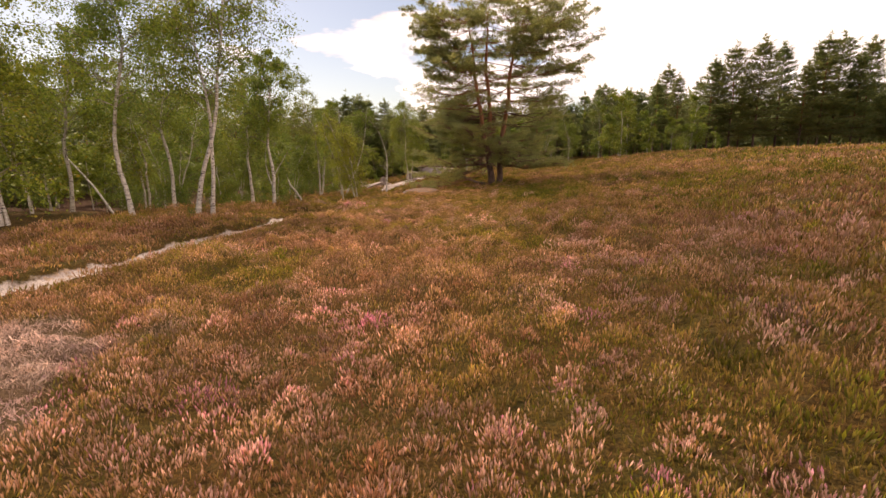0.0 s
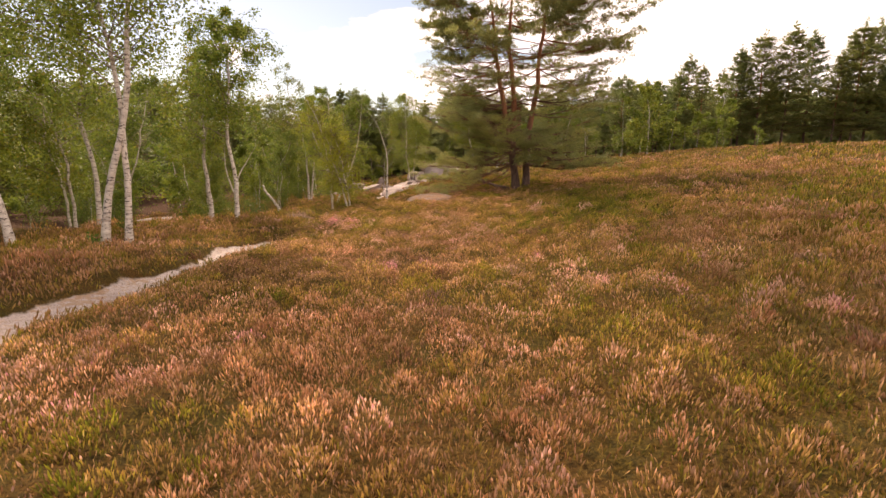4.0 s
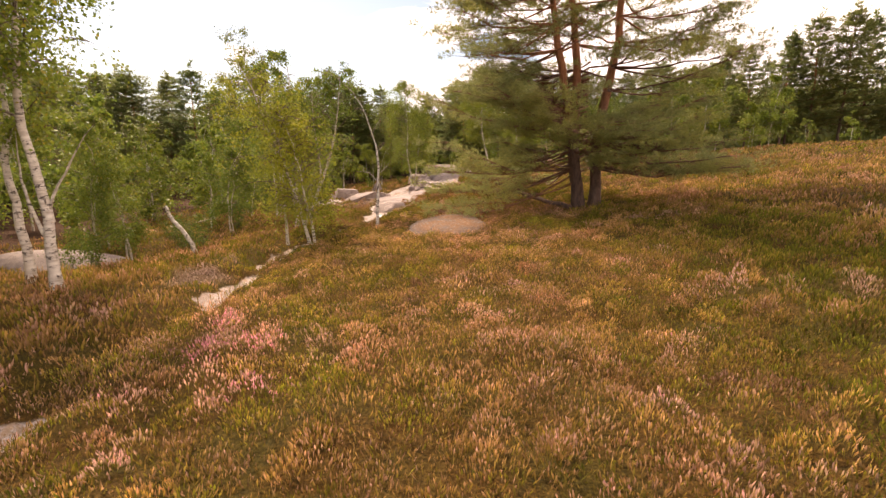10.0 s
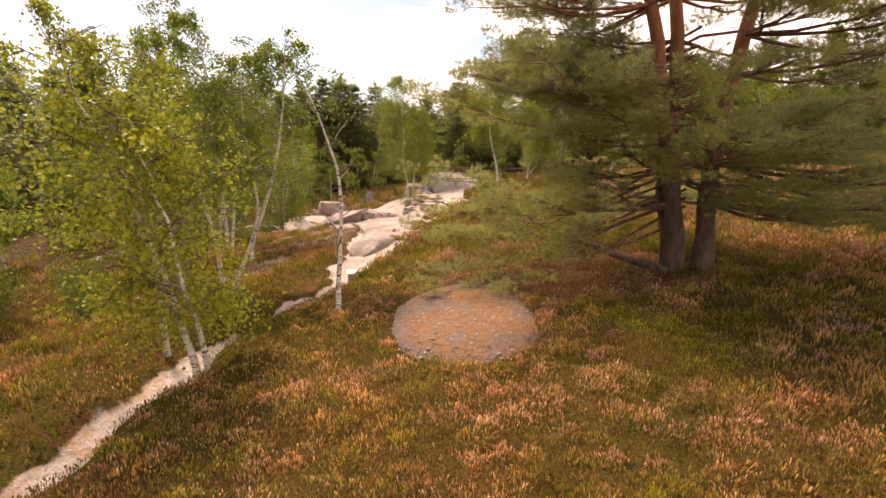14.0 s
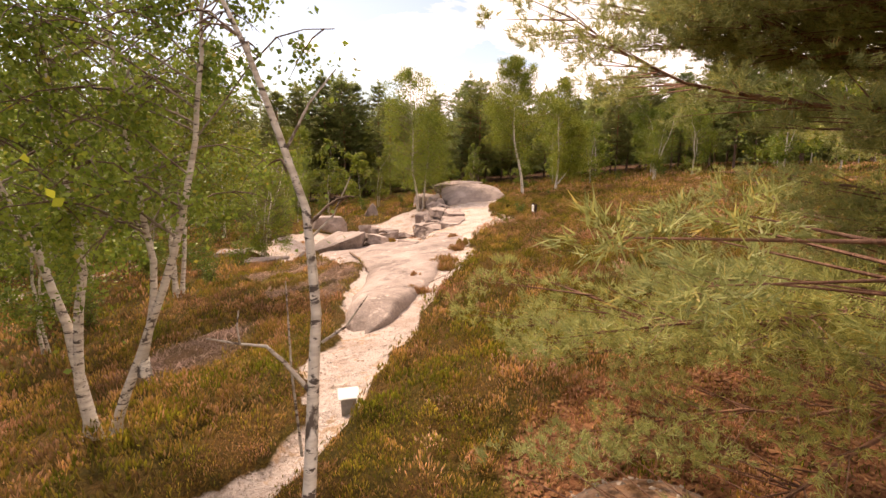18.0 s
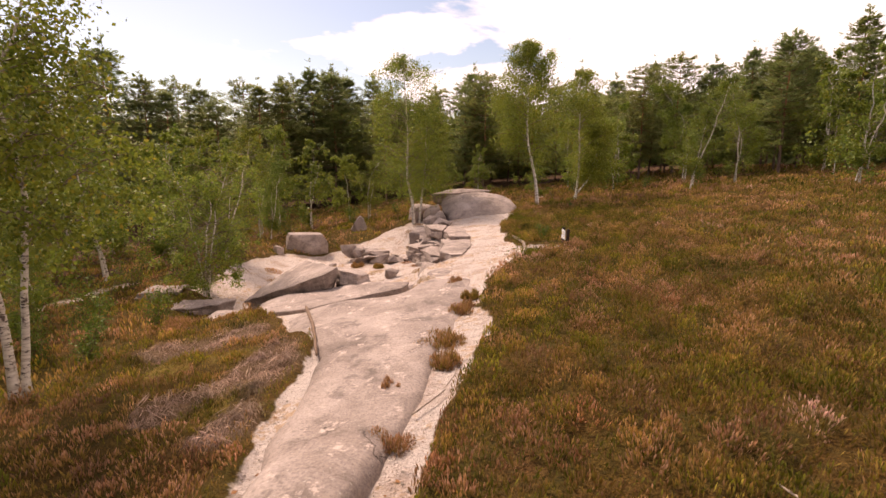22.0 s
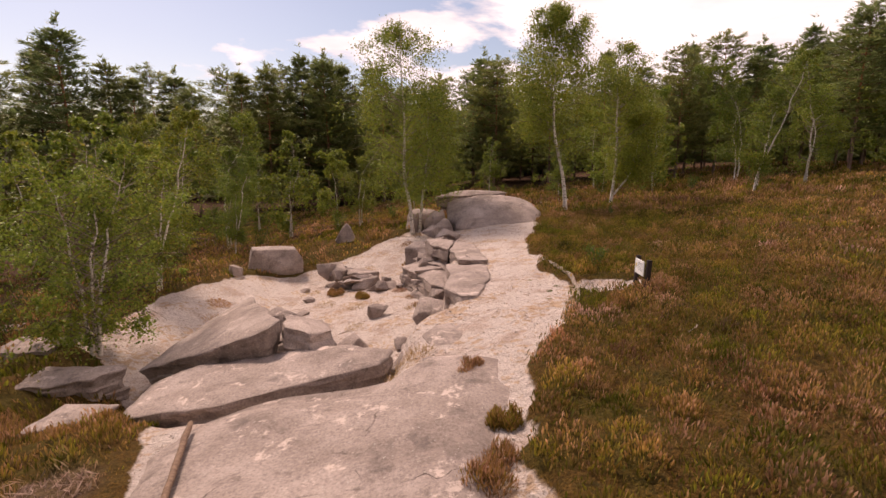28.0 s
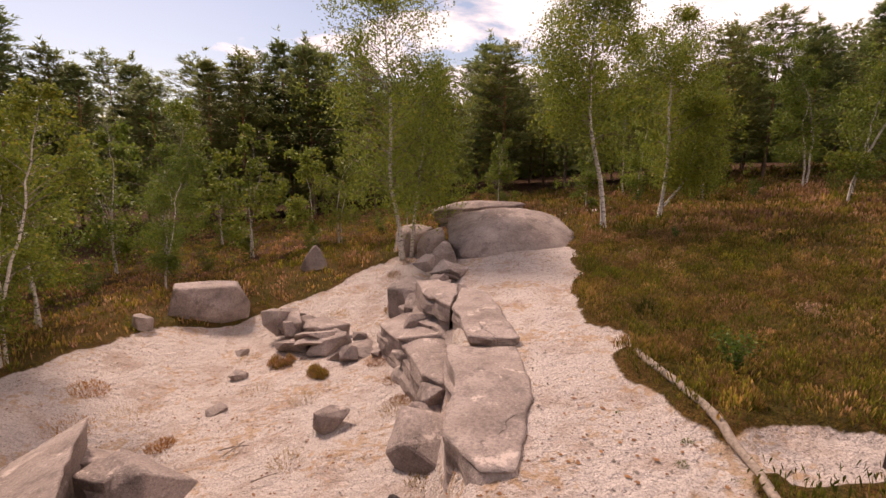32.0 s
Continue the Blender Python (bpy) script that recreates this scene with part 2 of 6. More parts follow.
def make_rock():
    m = Mat("sandstone", 0.88)
    big = m.noise(0.8, 6, 0.6)
    fine = m.noise(22, 8, 0.74)
    c = m.ramp(big, (0.30, (0.185, 0.141, 0.12)), (0.44, (0.28, 0.217, 0.186)), (0.56, (0.35, 0.276, 0.24)), (0.72, (0.44, 0.353, 0.31)))
    c = m.mix(0.6, c, m.ramp(fine, (0.34, (0.38, 0.35, 0.34)), (0.5, (0.98, 0.98, 0.98)), (0.66, (1.4, 1.36, 1.3))), "MULTIPLY")
    c = m.mix(m.op("MULTIPLY", m.level(m.noise(26, 3, 0.5), 0.66, 0.70), 0.6), c, (0.52, 0.47, 0.41))
    beds = m.noise(1.0, 4, 0.6, vec=m.stretch(0.8, 0.8, 4.5), dist=1.2)
    c = m.mix(0.18, c, m.ramp(beds, (0.38, (0.62, 0.6, 0.6)), (0.55, (1.0, 1.0, 1.0)), (0.66, (1.15, 1.12, 1.08))), "MULTIPLY")
    crust = m.level(m.noise(1.7, 8, 0.72), 0.53, 0.64)
    c = m.mix(m.op("MULTIPLY", crust, 0.6), c, (0.095, 0.072, 0.064))
    vor = m.t.nodes.new("ShaderNodeTexVoronoi")
    vor.feature = "DISTANCE_TO_EDGE"
    vor.inputs["Scale"].default_value = 0.75
    warp = m.t.nodes.new("ShaderNodeVectorMath")
    warp.operation = "MULTIPLY_ADD"
    nz = m.t.nodes.new("ShaderNodeTexNoise")
    nz.inputs["Scale"].default_value = 1.8
    nz.inputs["Detail"].default_value = 5
    m.t.links.new(m.pos, nz.inputs["Vector"])
    warp.inputs[1].default_value = (0.7, 0.7, 0.7)
    m.t.links.new(nz.outputs[1], warp.inputs[0])
    m.t.links.new(m.pos, warp.inputs[2])
    m.t.links.new(warp.outputs[0], vor.inputs["Vector"])
    joint = m.op("MULTIPLY", m.op("SUBTRACT", 1.0, m.level(vor.outputs["Distance"], 0.0, 0.007)), m.level(m.noise(0.9, 3), 0.54, 0.62))
    c = m.mix(m.op("MULTIPLY", joint, 0.7), c, (0.06, 0.045, 0.04))
    sep = m.t.nodes.new("ShaderNodeSeparateXYZ")
    m.t.links.new(m.nrm, sep.inputs[0])
    sandy = m.op("MULTIPLY", m.level(sep.outputs[2], 0.86, 0.97), m.level(m.noise(2.1, 8, 0.74), 0.58, 0.62))
    c = m.mix(m.op("MULTIPLY", sandy, 0.8), c, (0.58, 0.455, 0.39))
    m.color(c)
    m.bump(m.op("SUBTRACT", m.op("ADD", m.op("MULTIPLY", fine, 0.5), m.op("ADD", m.noise(4, 6, 0.62), m.op("MULTIPLY", beds, 0.3))), joint), 0.75, 0.06)
    return m.m


def make_outcrop():
    m = Mat("gravelly_rock", 0.9)
    n = m.noise(13, 7, 0.68)
    grey = m.ramp(n, (0.3, (0.105, 0.076, 0.062)), (0.7, (0.215, 0.16, 0.132)))
    rust = m.ramp(n, (0.3, (0.13, 0.06, 0.03)), (0.7, (0.32, 0.17, 0.085)))
    sep = m.t.nodes.new("ShaderNodeSeparateXYZ")
    m.t.links.new(m.nrm, sep.inputs[0])
    c = m.mix(m.op("MULTIPLY", m.level(sep.outputs[2], 0.75, 0.97), m.level(m.noise(1.3, 6, 0.65), 0.36, 0.56)), grey, rust)
    m.color(c)
    m.bump(m.op("ADD", n, m.noise(40, 4)), 0.8, 0.03)
    return m.m


def make_plain(name, c1, c2, scale, rough=0.8, bump=0.4):
    m = Mat(name, rough)
    n = m.noise(scale, 6, 0.62)
    m.color(m.ramp(n, (0.3, c1), (0.7, c2)))
    m.bump(n, bump, 0.02)
    return m.m


GROUND = make_ground()
HEATHER = make_heather()
BIRCH_LEAF = make_leaf("birch_leaf", (0.085, 0.143, 0.022), (0.20, 0.275, 0.05), (0.33, 0.30, 0.06))
# darker copy of BIRCH_LEAF; stands in for shade in the left wood
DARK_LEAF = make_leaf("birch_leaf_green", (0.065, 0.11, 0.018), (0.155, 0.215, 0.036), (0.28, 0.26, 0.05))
YELLOW_LEAF = make_leaf("birch_leaf_yellowing", (0.135, 0.18, 0.024), (0.27, 0.33, 0.05), (0.36, 0.34, 0.06))
OAK_LEAF = make_leaf("shrub_leaf", (0.045, 0.085, 0.015), (0.09, 0.15, 0.025), (0.2, 0.2, 0.04))
NEEDLE = make_leaf("pine_needle", (0.11, 0.155, 0.06), (0.22, 0.285, 0.12), (0.30, 0.28, 0.12))
NEEDLE_NEAR = make_leaf("pine_needle_fresh", (0.165, 0.22, 0.095), (0.30, 0.365, 0.165), (0.43, 0.37, 0.15), 0.44)
BIRCH_BARK = make_birch_bark()
PINE_BARK = make_pine_bark()
ROCK = make_rock()
LITTER_ROCK = make_outcrop()
STONE_GREY = make_plain("grey_stone_block", (0.22, 0.20, 0.18), (0.34, 0.31, 0.28), 12, 0.85, 0.3)
PEBBLE = make_plain("pebble", (0.14, 0.11, 0.09), (0.42, 0.34, 0.28), 9, 0.85, 0.1)
RUST_LITTER = make_plain("rusty_litter", (0.10, 0.045, 0.022), (0.34, 0.16, 0.07), 7, 0.9, 0.1)
GREY_WOOD = make_plain("weathered_wood", (0.16, 0.12, 0.09), (0.36, 0.28, 0.22), 18, 0.85)
BROWN_WOOD = make_plain("brown_wood", (0.10, 0.06, 0.04), (0.26, 0.165, 0.11), 18, 0.85)
DARK_WOOD = make_plain("stained_wood", (0.018, 0.012, 0.010), (0.05, 0.035, 0.03), 25, 0.7)
CHARRED = make_plain("charred_wood", (0.012, 0.01, 0.01), (0.06, 0.045, 0.04), 20, 0.8)
WHITE_PANEL = make_plain("white_panel", (0.72, 0.71, 0.68), (0.8, 0.79, 0.77), 6, 0.4, 0.05)
INK = make_plain("grey_print", (0.2, 0.2, 0.2), (0.26, 0.26, 0.26), 6, 0.5, 0.0)
YELLOW_INK = make_plain("yellow_print", (0.6, 0.42, 0.03), (0.65, 0.45, 0.04), 6, 0.5, 0.0)
DRY_GRASS = make_plain("dry_grass", (0.36, 0.22, 0.08), (0.60, 0.42, 0.18), 8, 0.9, 0.1)
BRACKEN = make_plain("dead_bracken", (0.34, 0.16, 0.055), (0.60, 0.33, 0.12), 9, 0.9, 0.1)
GREEN_GRASS = make_plain("green_grass", (0.10, 0.13, 0.02), (0.22, 0.24, 0.05), 5, 0.8, 0.1)

# ---- plan of the ground ----
rng = np.random.default_rng(7)


def sst(a, b, v):
    t = np.clip((v - a) / (b - a), 0, 1)
    return t * t * (3 - 2 * t)


def bell(x, y, cx, cy, rx, ry):
    return np.exp(-((x - cx) / rx) ** 2 - ((y - cy) / ry) ** 2)


def vnoise(x, y, scale, seed=0):
    """Smooth value noise in the plan, about -1 to 1."""
    x, y = np.asarray(x, float) * scale + 37.2 * seed, np.asarray(y, float) * scale - 11.7 * seed
    xi, yi = np.floor(x).astype(np.int64), np.floor(y).astype(np.int64)
    xf, yf = x - xi, y - yi
    u, v = xf * xf * (3 - 2 * xf), yf * yf * (3 - 2 * yf)

    def h(i, j):
        n = (i * 374761393 + j * 668265263 + seed * 974711) & 0x7FFFFFFF
        n = ((n ^ (n >> 13)) * 1274126177) & 0x7FFFFFFF
        return ((n ^ (n >> 16)) & 0xFFFF) / 32767.5 - 1

    return (h(xi, yi) * (1 - u) + h(xi + 1, yi) * u) * (1 - v) + (h(xi, yi + 1) * (1 - u) + h(xi + 1, yi + 1) * u) * v


PATH_Y = (-6, 2, 5, 8.2, 9.5, 13.2, 15.6, 17.5, 19.6, 20.4, 23.0, 23.6, 24.3, 25.6, 26.8, 28.4, 29.4, 30.2, 31, 32.3, 33.8, 35.7, 37.5)
PATH_X = (-9.5, -8.2, -7.4, -6.8, -6.4, -5.9, -5.7, -5.3, -5.2, -5.1, -4.9, -4.9, -5.2, -5.4, -5.4, -5.45, -5.5, -5.4, -5.35, -5.2, -4.75, -4.0, -3.8)
PATH_W = (0.8, 0.8, 0.8, 0.75, 0.5, 0.62, 0.32, 0.7, 0.5, -0.75, -0.75, 0.02, 0.42, 0.4, 0.1, 0.12, 0.15, 0.38, 0.25, 0.1, 0.15, 0.4, 0.6)
SAND_Y = (36.5, 38, 40, 42.4, 45.6, 49, 51, 53, 55, 57, 60, 63, 66, 69, 71.5)
SAND_R = (-3.5, -3.1, -2.8, -2.1, -1.4, -1.0, -0.35, 0.5, 0.7, 0.6, 0.85, 1.4, 2.0, 2.4, 2.6)
SAND_L = (-4.3, -4.5, -4.55, -4.65, -4.8, -6.8, -7.7, -9.8, -12.4, -12.8, -12.6, -12.0, -9.3, -5.6, -3.0)


def sand_at(x, y):
    """1 on bare sand, 0 on heath, with a soft edge."""
    c, w = np.interp(y, PATH_Y, PATH_X), np.interp(y, PATH_Y, PATH_W)
    wob = 0.22 * vnoise(x, y, 0.9, 3) + 0.12 * vnoise(x, y, 2.3, 4)
    a = sst(0.25, -0.25, np.abs(x - c + 0.25 * vnoise(y, 0 * y, 0.5, 5)) - w + wob) * (y < 37.6)
    l, r = np.interp(y, SAND_Y, SAND_L), np.interp(y, SAND_Y, SAND_R)
    wob = 0.3 * vnoise(x, y, 0.8, 6) + 0.15 * vnoise(x, y, 2.1, 7)
    b = sst(-0.25, 0.25, np.minimum(x - l, r - x) + wob) * (y > 36.5) * (y < 71.5)
    spur = sst(0.2, -0.2, np.hypot((x - 1.5) / 1.0, (y - 54.2) / 0.5) - 1 + wob)
    trail = sst(0.3, -0.3, np.abs(y - 78 - 0.12 * (x - 8) + 1.2 * vnoise(x, y, 0.15, 8)) - 0.5 + wob) * (x > 3) * (x < 7.5) * 0.6
    back = sst(0.3, -0.3, np.abs(x + 19.5 - 0.35 * (y - 50)) - 0.35 + wob) * (y > 48) * (y < 58)
    return np.maximum.reduce([a, b, spur, trail, back])


def litter_at(x, y):
    pine = sst(1.15, 0.75, np.hypot((x - 2.2) / 3.9, (y - 34.3) / 2.3))
    line = np.interp(x, (-60, -24, -16, -6, 8, 26, 34, 70), (34, 44, 66, 80, 86, 86, 84, 80))
    wood = sst(-3, 3, y - line) + sst(-19, -25, x) * sst(6, 26, y + 0.0 * x)
    return np.clip(np.maximum(pine, wood), 0, 1)


def ground_z(x, y):
    """Height of the bare ground."""
    x, y = np.asarray(x, float), np.asarray(y, float)
    s = sst(20, 50, y)
    xr = np.maximum(x, 0)
    right = np.where(xr < 14, 0.06 * xr + 0.0022 * xr ** 2, 1.271 + 0.115 * (xr - 14))
    right = np.where(xr > 27, 2.766 + 0.5 * (1 - np.exp(-(xr - 27) / 5)), right)
    right = right * (1 - 0.2 * sst(58, 74, y))
    xl = np.maximum(-x, 0)
    xe = np.where(xl < 14, xl, 14 + 6 * (1 - np.exp(-(xl - 14) / 6)))
    z = right - (0.018 + 0.117 * s) * xe
    z = z + 0.28 * (1 - sst(8, 26, y)) + 0.1 * bell(x, y, 0, 46, 6, 10)
    steep = sst(54, 55, y) * (1 - sst(62, 64, y))
    brink = 1 - sst(53, 54.5, y)
    basin = sst(49.2, 52.2, y) * (1 - sst(64, 71, y)) * sst(1.7 + 0.3 * steep + 1.1 * brink, 3.2 - 0.6 * steep + 0.6 * brink, xl) * (1 - sst(8.5, 13, xl))
    z = z - 1.35 * basin
    z = z - 0.35 * sst(60, 75, y) * sst(0, 6, xl + 2)
    z = z - 1.5 * bell(x, y, -16.5, 35, 7.0, 8.0)
    c, w = np.interp(y, PATH_Y, PATH_X), np.interp(y, PATH_Y, PATH_W)
    z = z - 0.24 * np.exp(-((x - c) / (np.maximum(w, 0) + 0.4)) ** 2) * (y < 38) * sst(38, 35, y)
    return z


def cushion(x, y):
    """Lumps of the heather over the bare ground."""
    far = sst(26, 60, np.hypot(x, y - 30))
    k = 0.5 + 0.5 * vnoise(x, y, 1.25, 11)
    k2 = 0.5 + 0.5 * vnoise(x, y, 2.9, 12)
    return (0.02 + 0.19 * k * k + 0.07 * k2) * (1 - 0.4 * far)


def cover(x, y):
    """How much heather stands there."""
    c = 1 - sst(0.25, 0.6, sand_at(x, y))
    return c * (1 - 0.3 * litter_at(x, y) - 0.4 * bell(x, y, 2.2, 34.3, 3.4, 2.2)) * (1 - bell(x, y, -0.7, 31.8, 1.5, 2.4))


def top_z(x, y):
    return ground_z(x, y) + cushion(x, y) * cover(x, y)


# ---- mesh helpers ----
def mesh_from(name, V, F, mat, smooth=True, attrs=None):
    """A mesh from arrays: V (n, 3), F a list of (m, k) index arrays."""
    me = bpy.data.meshes.new(name)
    V = np.asarray(V, np.float32)
    F = [np.asarray(f, np.int32) for f in F if len(f)]
    me.vertices.add(len(V))
    me.vertices.foreach_set("co", V.ravel())
    loops = np.concatenate([f.ravel() for f in F])
    counts = np.concatenate([np.full(len(f), f.shape[1], np.int32) for f in F])
    starts = np.concatenate([[0], np.cumsum(counts)[:-1]]).astype(np.int32)
    me.loops.add(len(loops))
    me.loops.foreach_set("vertex_index", loops)
    me.polygons.add(len(counts))
    me.polygons.foreach_set("loop_start", starts)
    me.update(calc_edges=True)
    me.polygons.foreach_set("use_smooth", np.full(len(counts), smooth))
    for key, values in (attrs or {}).items():
        a = me.attributes.new(key, "FLOAT", "POINT")
        a.data.foreach_set("value", np.asarray(values, np.float32))
    me.materials.append(mat)
    return me


def part(name, me, parent=None, label=""):
    if isinstance(me, tuple):
        bm, mat = me
        mesh = bpy.data.meshes.new(name)
        bm.to_mesh(mesh)
        bm.free()
        mesh.materials.append(mat)
        me = mesh
    ob = new(name, me)
    ob.parent = parent
    if label:
        tagged(ob, label)
    return ob


class Pile:
    """Gathers tubes and small blades into one mesh."""

    def __init__(self):
        self.V, self.F, self.A, self.n = [], {3: [], 4: []}, [], 0

    def add(self, V, faces, a):
        self.V.append(V)
        for f in faces:
            self.F[f.shape[1]].append(f + self.n)
        self.A.append(np.broadcast_to(a, (len(V),)))
        self.n += len(V)

    def tube(self, pts, rad, sides=7, a=0.0, tie=False):
        if tie and self.n:
            old = np.concatenate(self.V)
            near = int(np.argmin(np.sum((old - np.asarray(pts[0], float)) ** 2, axis=1)))
            self.F[3].append(np.array([[near, self.n, self.n + 1]]))
        pts, rad = np.asarray(pts, float), np.asarray(rad, float)
        d = np.gradient(pts, axis=0)
        d /= np.linalg.norm(d, axis=1)[:, None] + 1e-9
        ref = np.where(np.abs(d[:, 2:3]) > 0.9, np.array([[1.0, 0, 0]]), np.array([[0, 0, 1.0]]))
        u = np.cross(d, ref)
        u /= np.linalg.norm(u, axis=1)[:, None] + 1e-9
        w = np.cross(d, u)
        ang = np.arange(sides) * 2 * np.pi / sides
        ring = pts[:, None] + rad[:, None, None] * (np.cos(ang)[None, :, None] * u[:, None] + np.sin(ang)[None, :, None] * w[:, None])
        V = ring.reshape(-1, 3)
        i, j = np.meshgrid(np.arange(len(pts) - 1), np.arange(sides), indexing="ij")
        k = (j + 1) % sides
        f = np.stack([i * sides + j, i * sides + k, (i + 1) * sides + k, (i + 1) * sides + j], -1).reshape(-1, 4)
        at = np.repeat(np.broadcast_to(a, (len(pts),)), sides)
        self.add(V, [f], at)

    def mesh(self, name, mat, key="twig", smooth=True):
        F = [np.concatenate(v) for v in self.F.values() if v]
        return mesh_from(name, np.concatenate(self.V), F, mat, smooth, {key: np.concatenate(self.A)})


def units(n, r):
    v = r.normal(size=(n, 3))
    return v / np.linalg.norm(v, axis=1)[:, None]


def leaves(pts, size, r, droop=0.4):
    """A four-cornered, slightly folded leaf at each point."""
    n = len(pts)
    a = units(n, r)
    a[:, 2] -= droop
    a /= np.linalg.norm(a, axis=1)[:, None]
    b = np.cross(a, units(n, r))
    b /= np.linalg.norm(b, axis=1)[:, None] + 1e-9
    s = size * r.uniform(0.65, 1.3, n)[:, None]
    c = np.cross(a, b) * s * 0.12
    V = np.stack([pts, pts + a * s * 0.5 + b * s * 0.36 + c, pts + a * s, pts + a * s * 0.5 - b * s * 0.36 + c], 1).reshape(-1, 3)
    F = np.arange(n * 4).reshape(-1, 4)
    return V, F


def needles(pts, dirs, length, width, per, r, spread=0.75, flat=1.0, lie=0.0):
    """A tuft of thin blades round each point."""
    n = len(pts) * per
    p = np.repeat(pts, per, 0) + r.normal(scale=length * 0.18, size=(n, 3))
    d = np.repeat(dirs, per, 0) * (1, 1, flat) + spread * units(n, r) * (1, 1, flat)
    d /= np.linalg.norm(d, axis=1)[:, None]
    s = np.cross(d, units(n, r) * (1 - lie) + np.array([0, 0, 1.6 * lie]))
    s /= np.linalg.norm(s, axis=1)[:, None] + 1e-9
    L = length * r.uniform(0.7, 1.25, n)[:, None]
    V = np.stack([p - s * width, p + s * width, p + d * L], 1).reshape(-1, 3)
    return V, np.arange(n * 3).reshape(-1, 3)


# ---- trees ----
def birch(seed, height, stems, n_leaf, leaf=0.075, low=0.3, width=0.30, radius=0.11, leaf_mat=None, bough=34, bend=1.3, bow=0.0, sides=8, split=True, spread=1.0, wob=0.015):
    """Stem, branch and crown meshes of a birch; stems: (base x, base y, lean x, lean y, share of height)."""
    r = np.random.default_rng(seed)
    trunks, limbs, tips = [], [], []
    joined = Pile()
    for bx, by, lx, ly, hs, *line in stems:
        H = height * hs
        k = 16
        t = np.linspace(0, 1, k)
        wander = np.cumsum(r.normal(scale=wob * H, size=(k, 2)), 0) * t[:, None]
        sway = bow * np.sin(np.pi * t)
        pts = np.stack([bx + lx * t ** bend + sway + wander[:, 0], by + ly * t ** bend + wander[:, 1], H * t - 0.25 * (t < 0.01)], 1)
        if line:
            way = np.array(line[0], float)
            H = float(way[-1, 2])
            pts = np.stack([np.interp(t * H, way[:, 2], way[:, i]) for i in range(3)], 1)
            pts[1:-1, :2] = (pts[:-2, :2] + 2 * pts[1:-1, :2] + pts[2:, :2]) / 4 + r.normal(0, 0.012, (k - 2, 2))
            pts[0, 2] -= 0.25
        rad = radius * (0.35 + 0.65 * hs) * ((1 - t) ** 0.85 + 0.05) * (1 + 0.5 * np.exp(-t * 30))
        w = Pile()
        w.tube(pts, rad, sides, 0.4 * sst(0.6, 1.0, t))
        trunks.append(w.mesh("trunk", BIRCH_BARK))
        for _ in range(0 if len(line) > 1 else bough):
            f = low + (1 - low) * r.uniform(0, 1) * 0.97
            p0 = np.array([np.interp(f, t, pts[:, i]) for i in range(3)])
            az = r.uniform(0, 2 * np.pi)
            g = (f - low) / (1 - low)
            prof = np.interp(g, (0, 0.25, 0.55, 0.85, 1.0), (0.65, 1.0, 0.85, 0.5, 0.2))
            L = max(0.35, width * H * prof * r.uniform(0.5, 1.15))
            q = np.linspace(0, 1, 6)
            rise = L * r.uniform(0.5, 1.1)
            out = np.stack([np.cos(az) * L * q ** 0.9, np.sin(az) * L * q ** 0.9, rise * q - 0.5 * L * q ** 3], 1)
            out += np.cumsum(r.normal(scale=0.035 * L, size=(6, 3)), 0) * q[:, None]
            br = p0 + out
            pile = Pile() if split else joined
            pile.tube(br, 0.30 * np.interp(f, t, rad) * (1 - q) + 0.005, 4, np.interp(q, (0, 0.5), (0.6, 1.0)))
            for _ in range(3 if split else 1):
                e = r.uniform(0.3, 0.95)
                p1 = np.array([np.interp(e, q, br[:, i]) for i in range(3)])
                dd = units(1, r)[0] * np.array([1, 1, 0.4]) * L * 0.4
                u = np.linspace(0, 1, 4)[:, None]
                tw = p1 + dd * u + np.array([0, 0, -0.5 * L * 0.35]) * u ** 2
                pile.tube(tw, 0.008 * (1 - u[:, 0]) + 0.003, 3, 1.0, split)
                tips.append(tw[1:])
            if split:
                limbs.append(pile.mesh("branch", BIRCH_BARK))
            tips.append(br[2:])
    if not split:
        limbs.append(joined.mesh("branch", BIRCH_BARK))
        limbs[-1]["many"] = 1
    crown = []
    if n_leaf:
        tips = np.concatenate(tips)
        many = max(40, n_leaf // 48)
        sd = 0.013 * height * spread
        spray = tips[r.integers(0, len(tips), many)]
        spray = spray + r.normal(size=(many, 3)) * (sd, sd, 0.7 * sd) * np.interp(spray[:, 2] / height, (0.65, 1.0), (1.0, 0.5))[:, None]
        size = r.uniform(0.5, 1.35, many) * 0.02 * height * spread
        size *= np.interp(spray[:, 2] / height, (0.65, 1.0), (1.0, 0.5))
        k = r.integers(0, many, n_leaf)
        p = spray[k] + r.normal(size=(n_leaf, 3)) * size[k][:, None] * (1, 1, 0.8)
        p[:, 2] -= r.exponential(1.0, n_leaf) * size[k] * 1.1
        V, F = leaves(p, leaf, r)
        crown = [mesh_from("crown", V, [F], leaf_mat or BIRCH_LEAF, True)]
    return trunks, limbs, crown


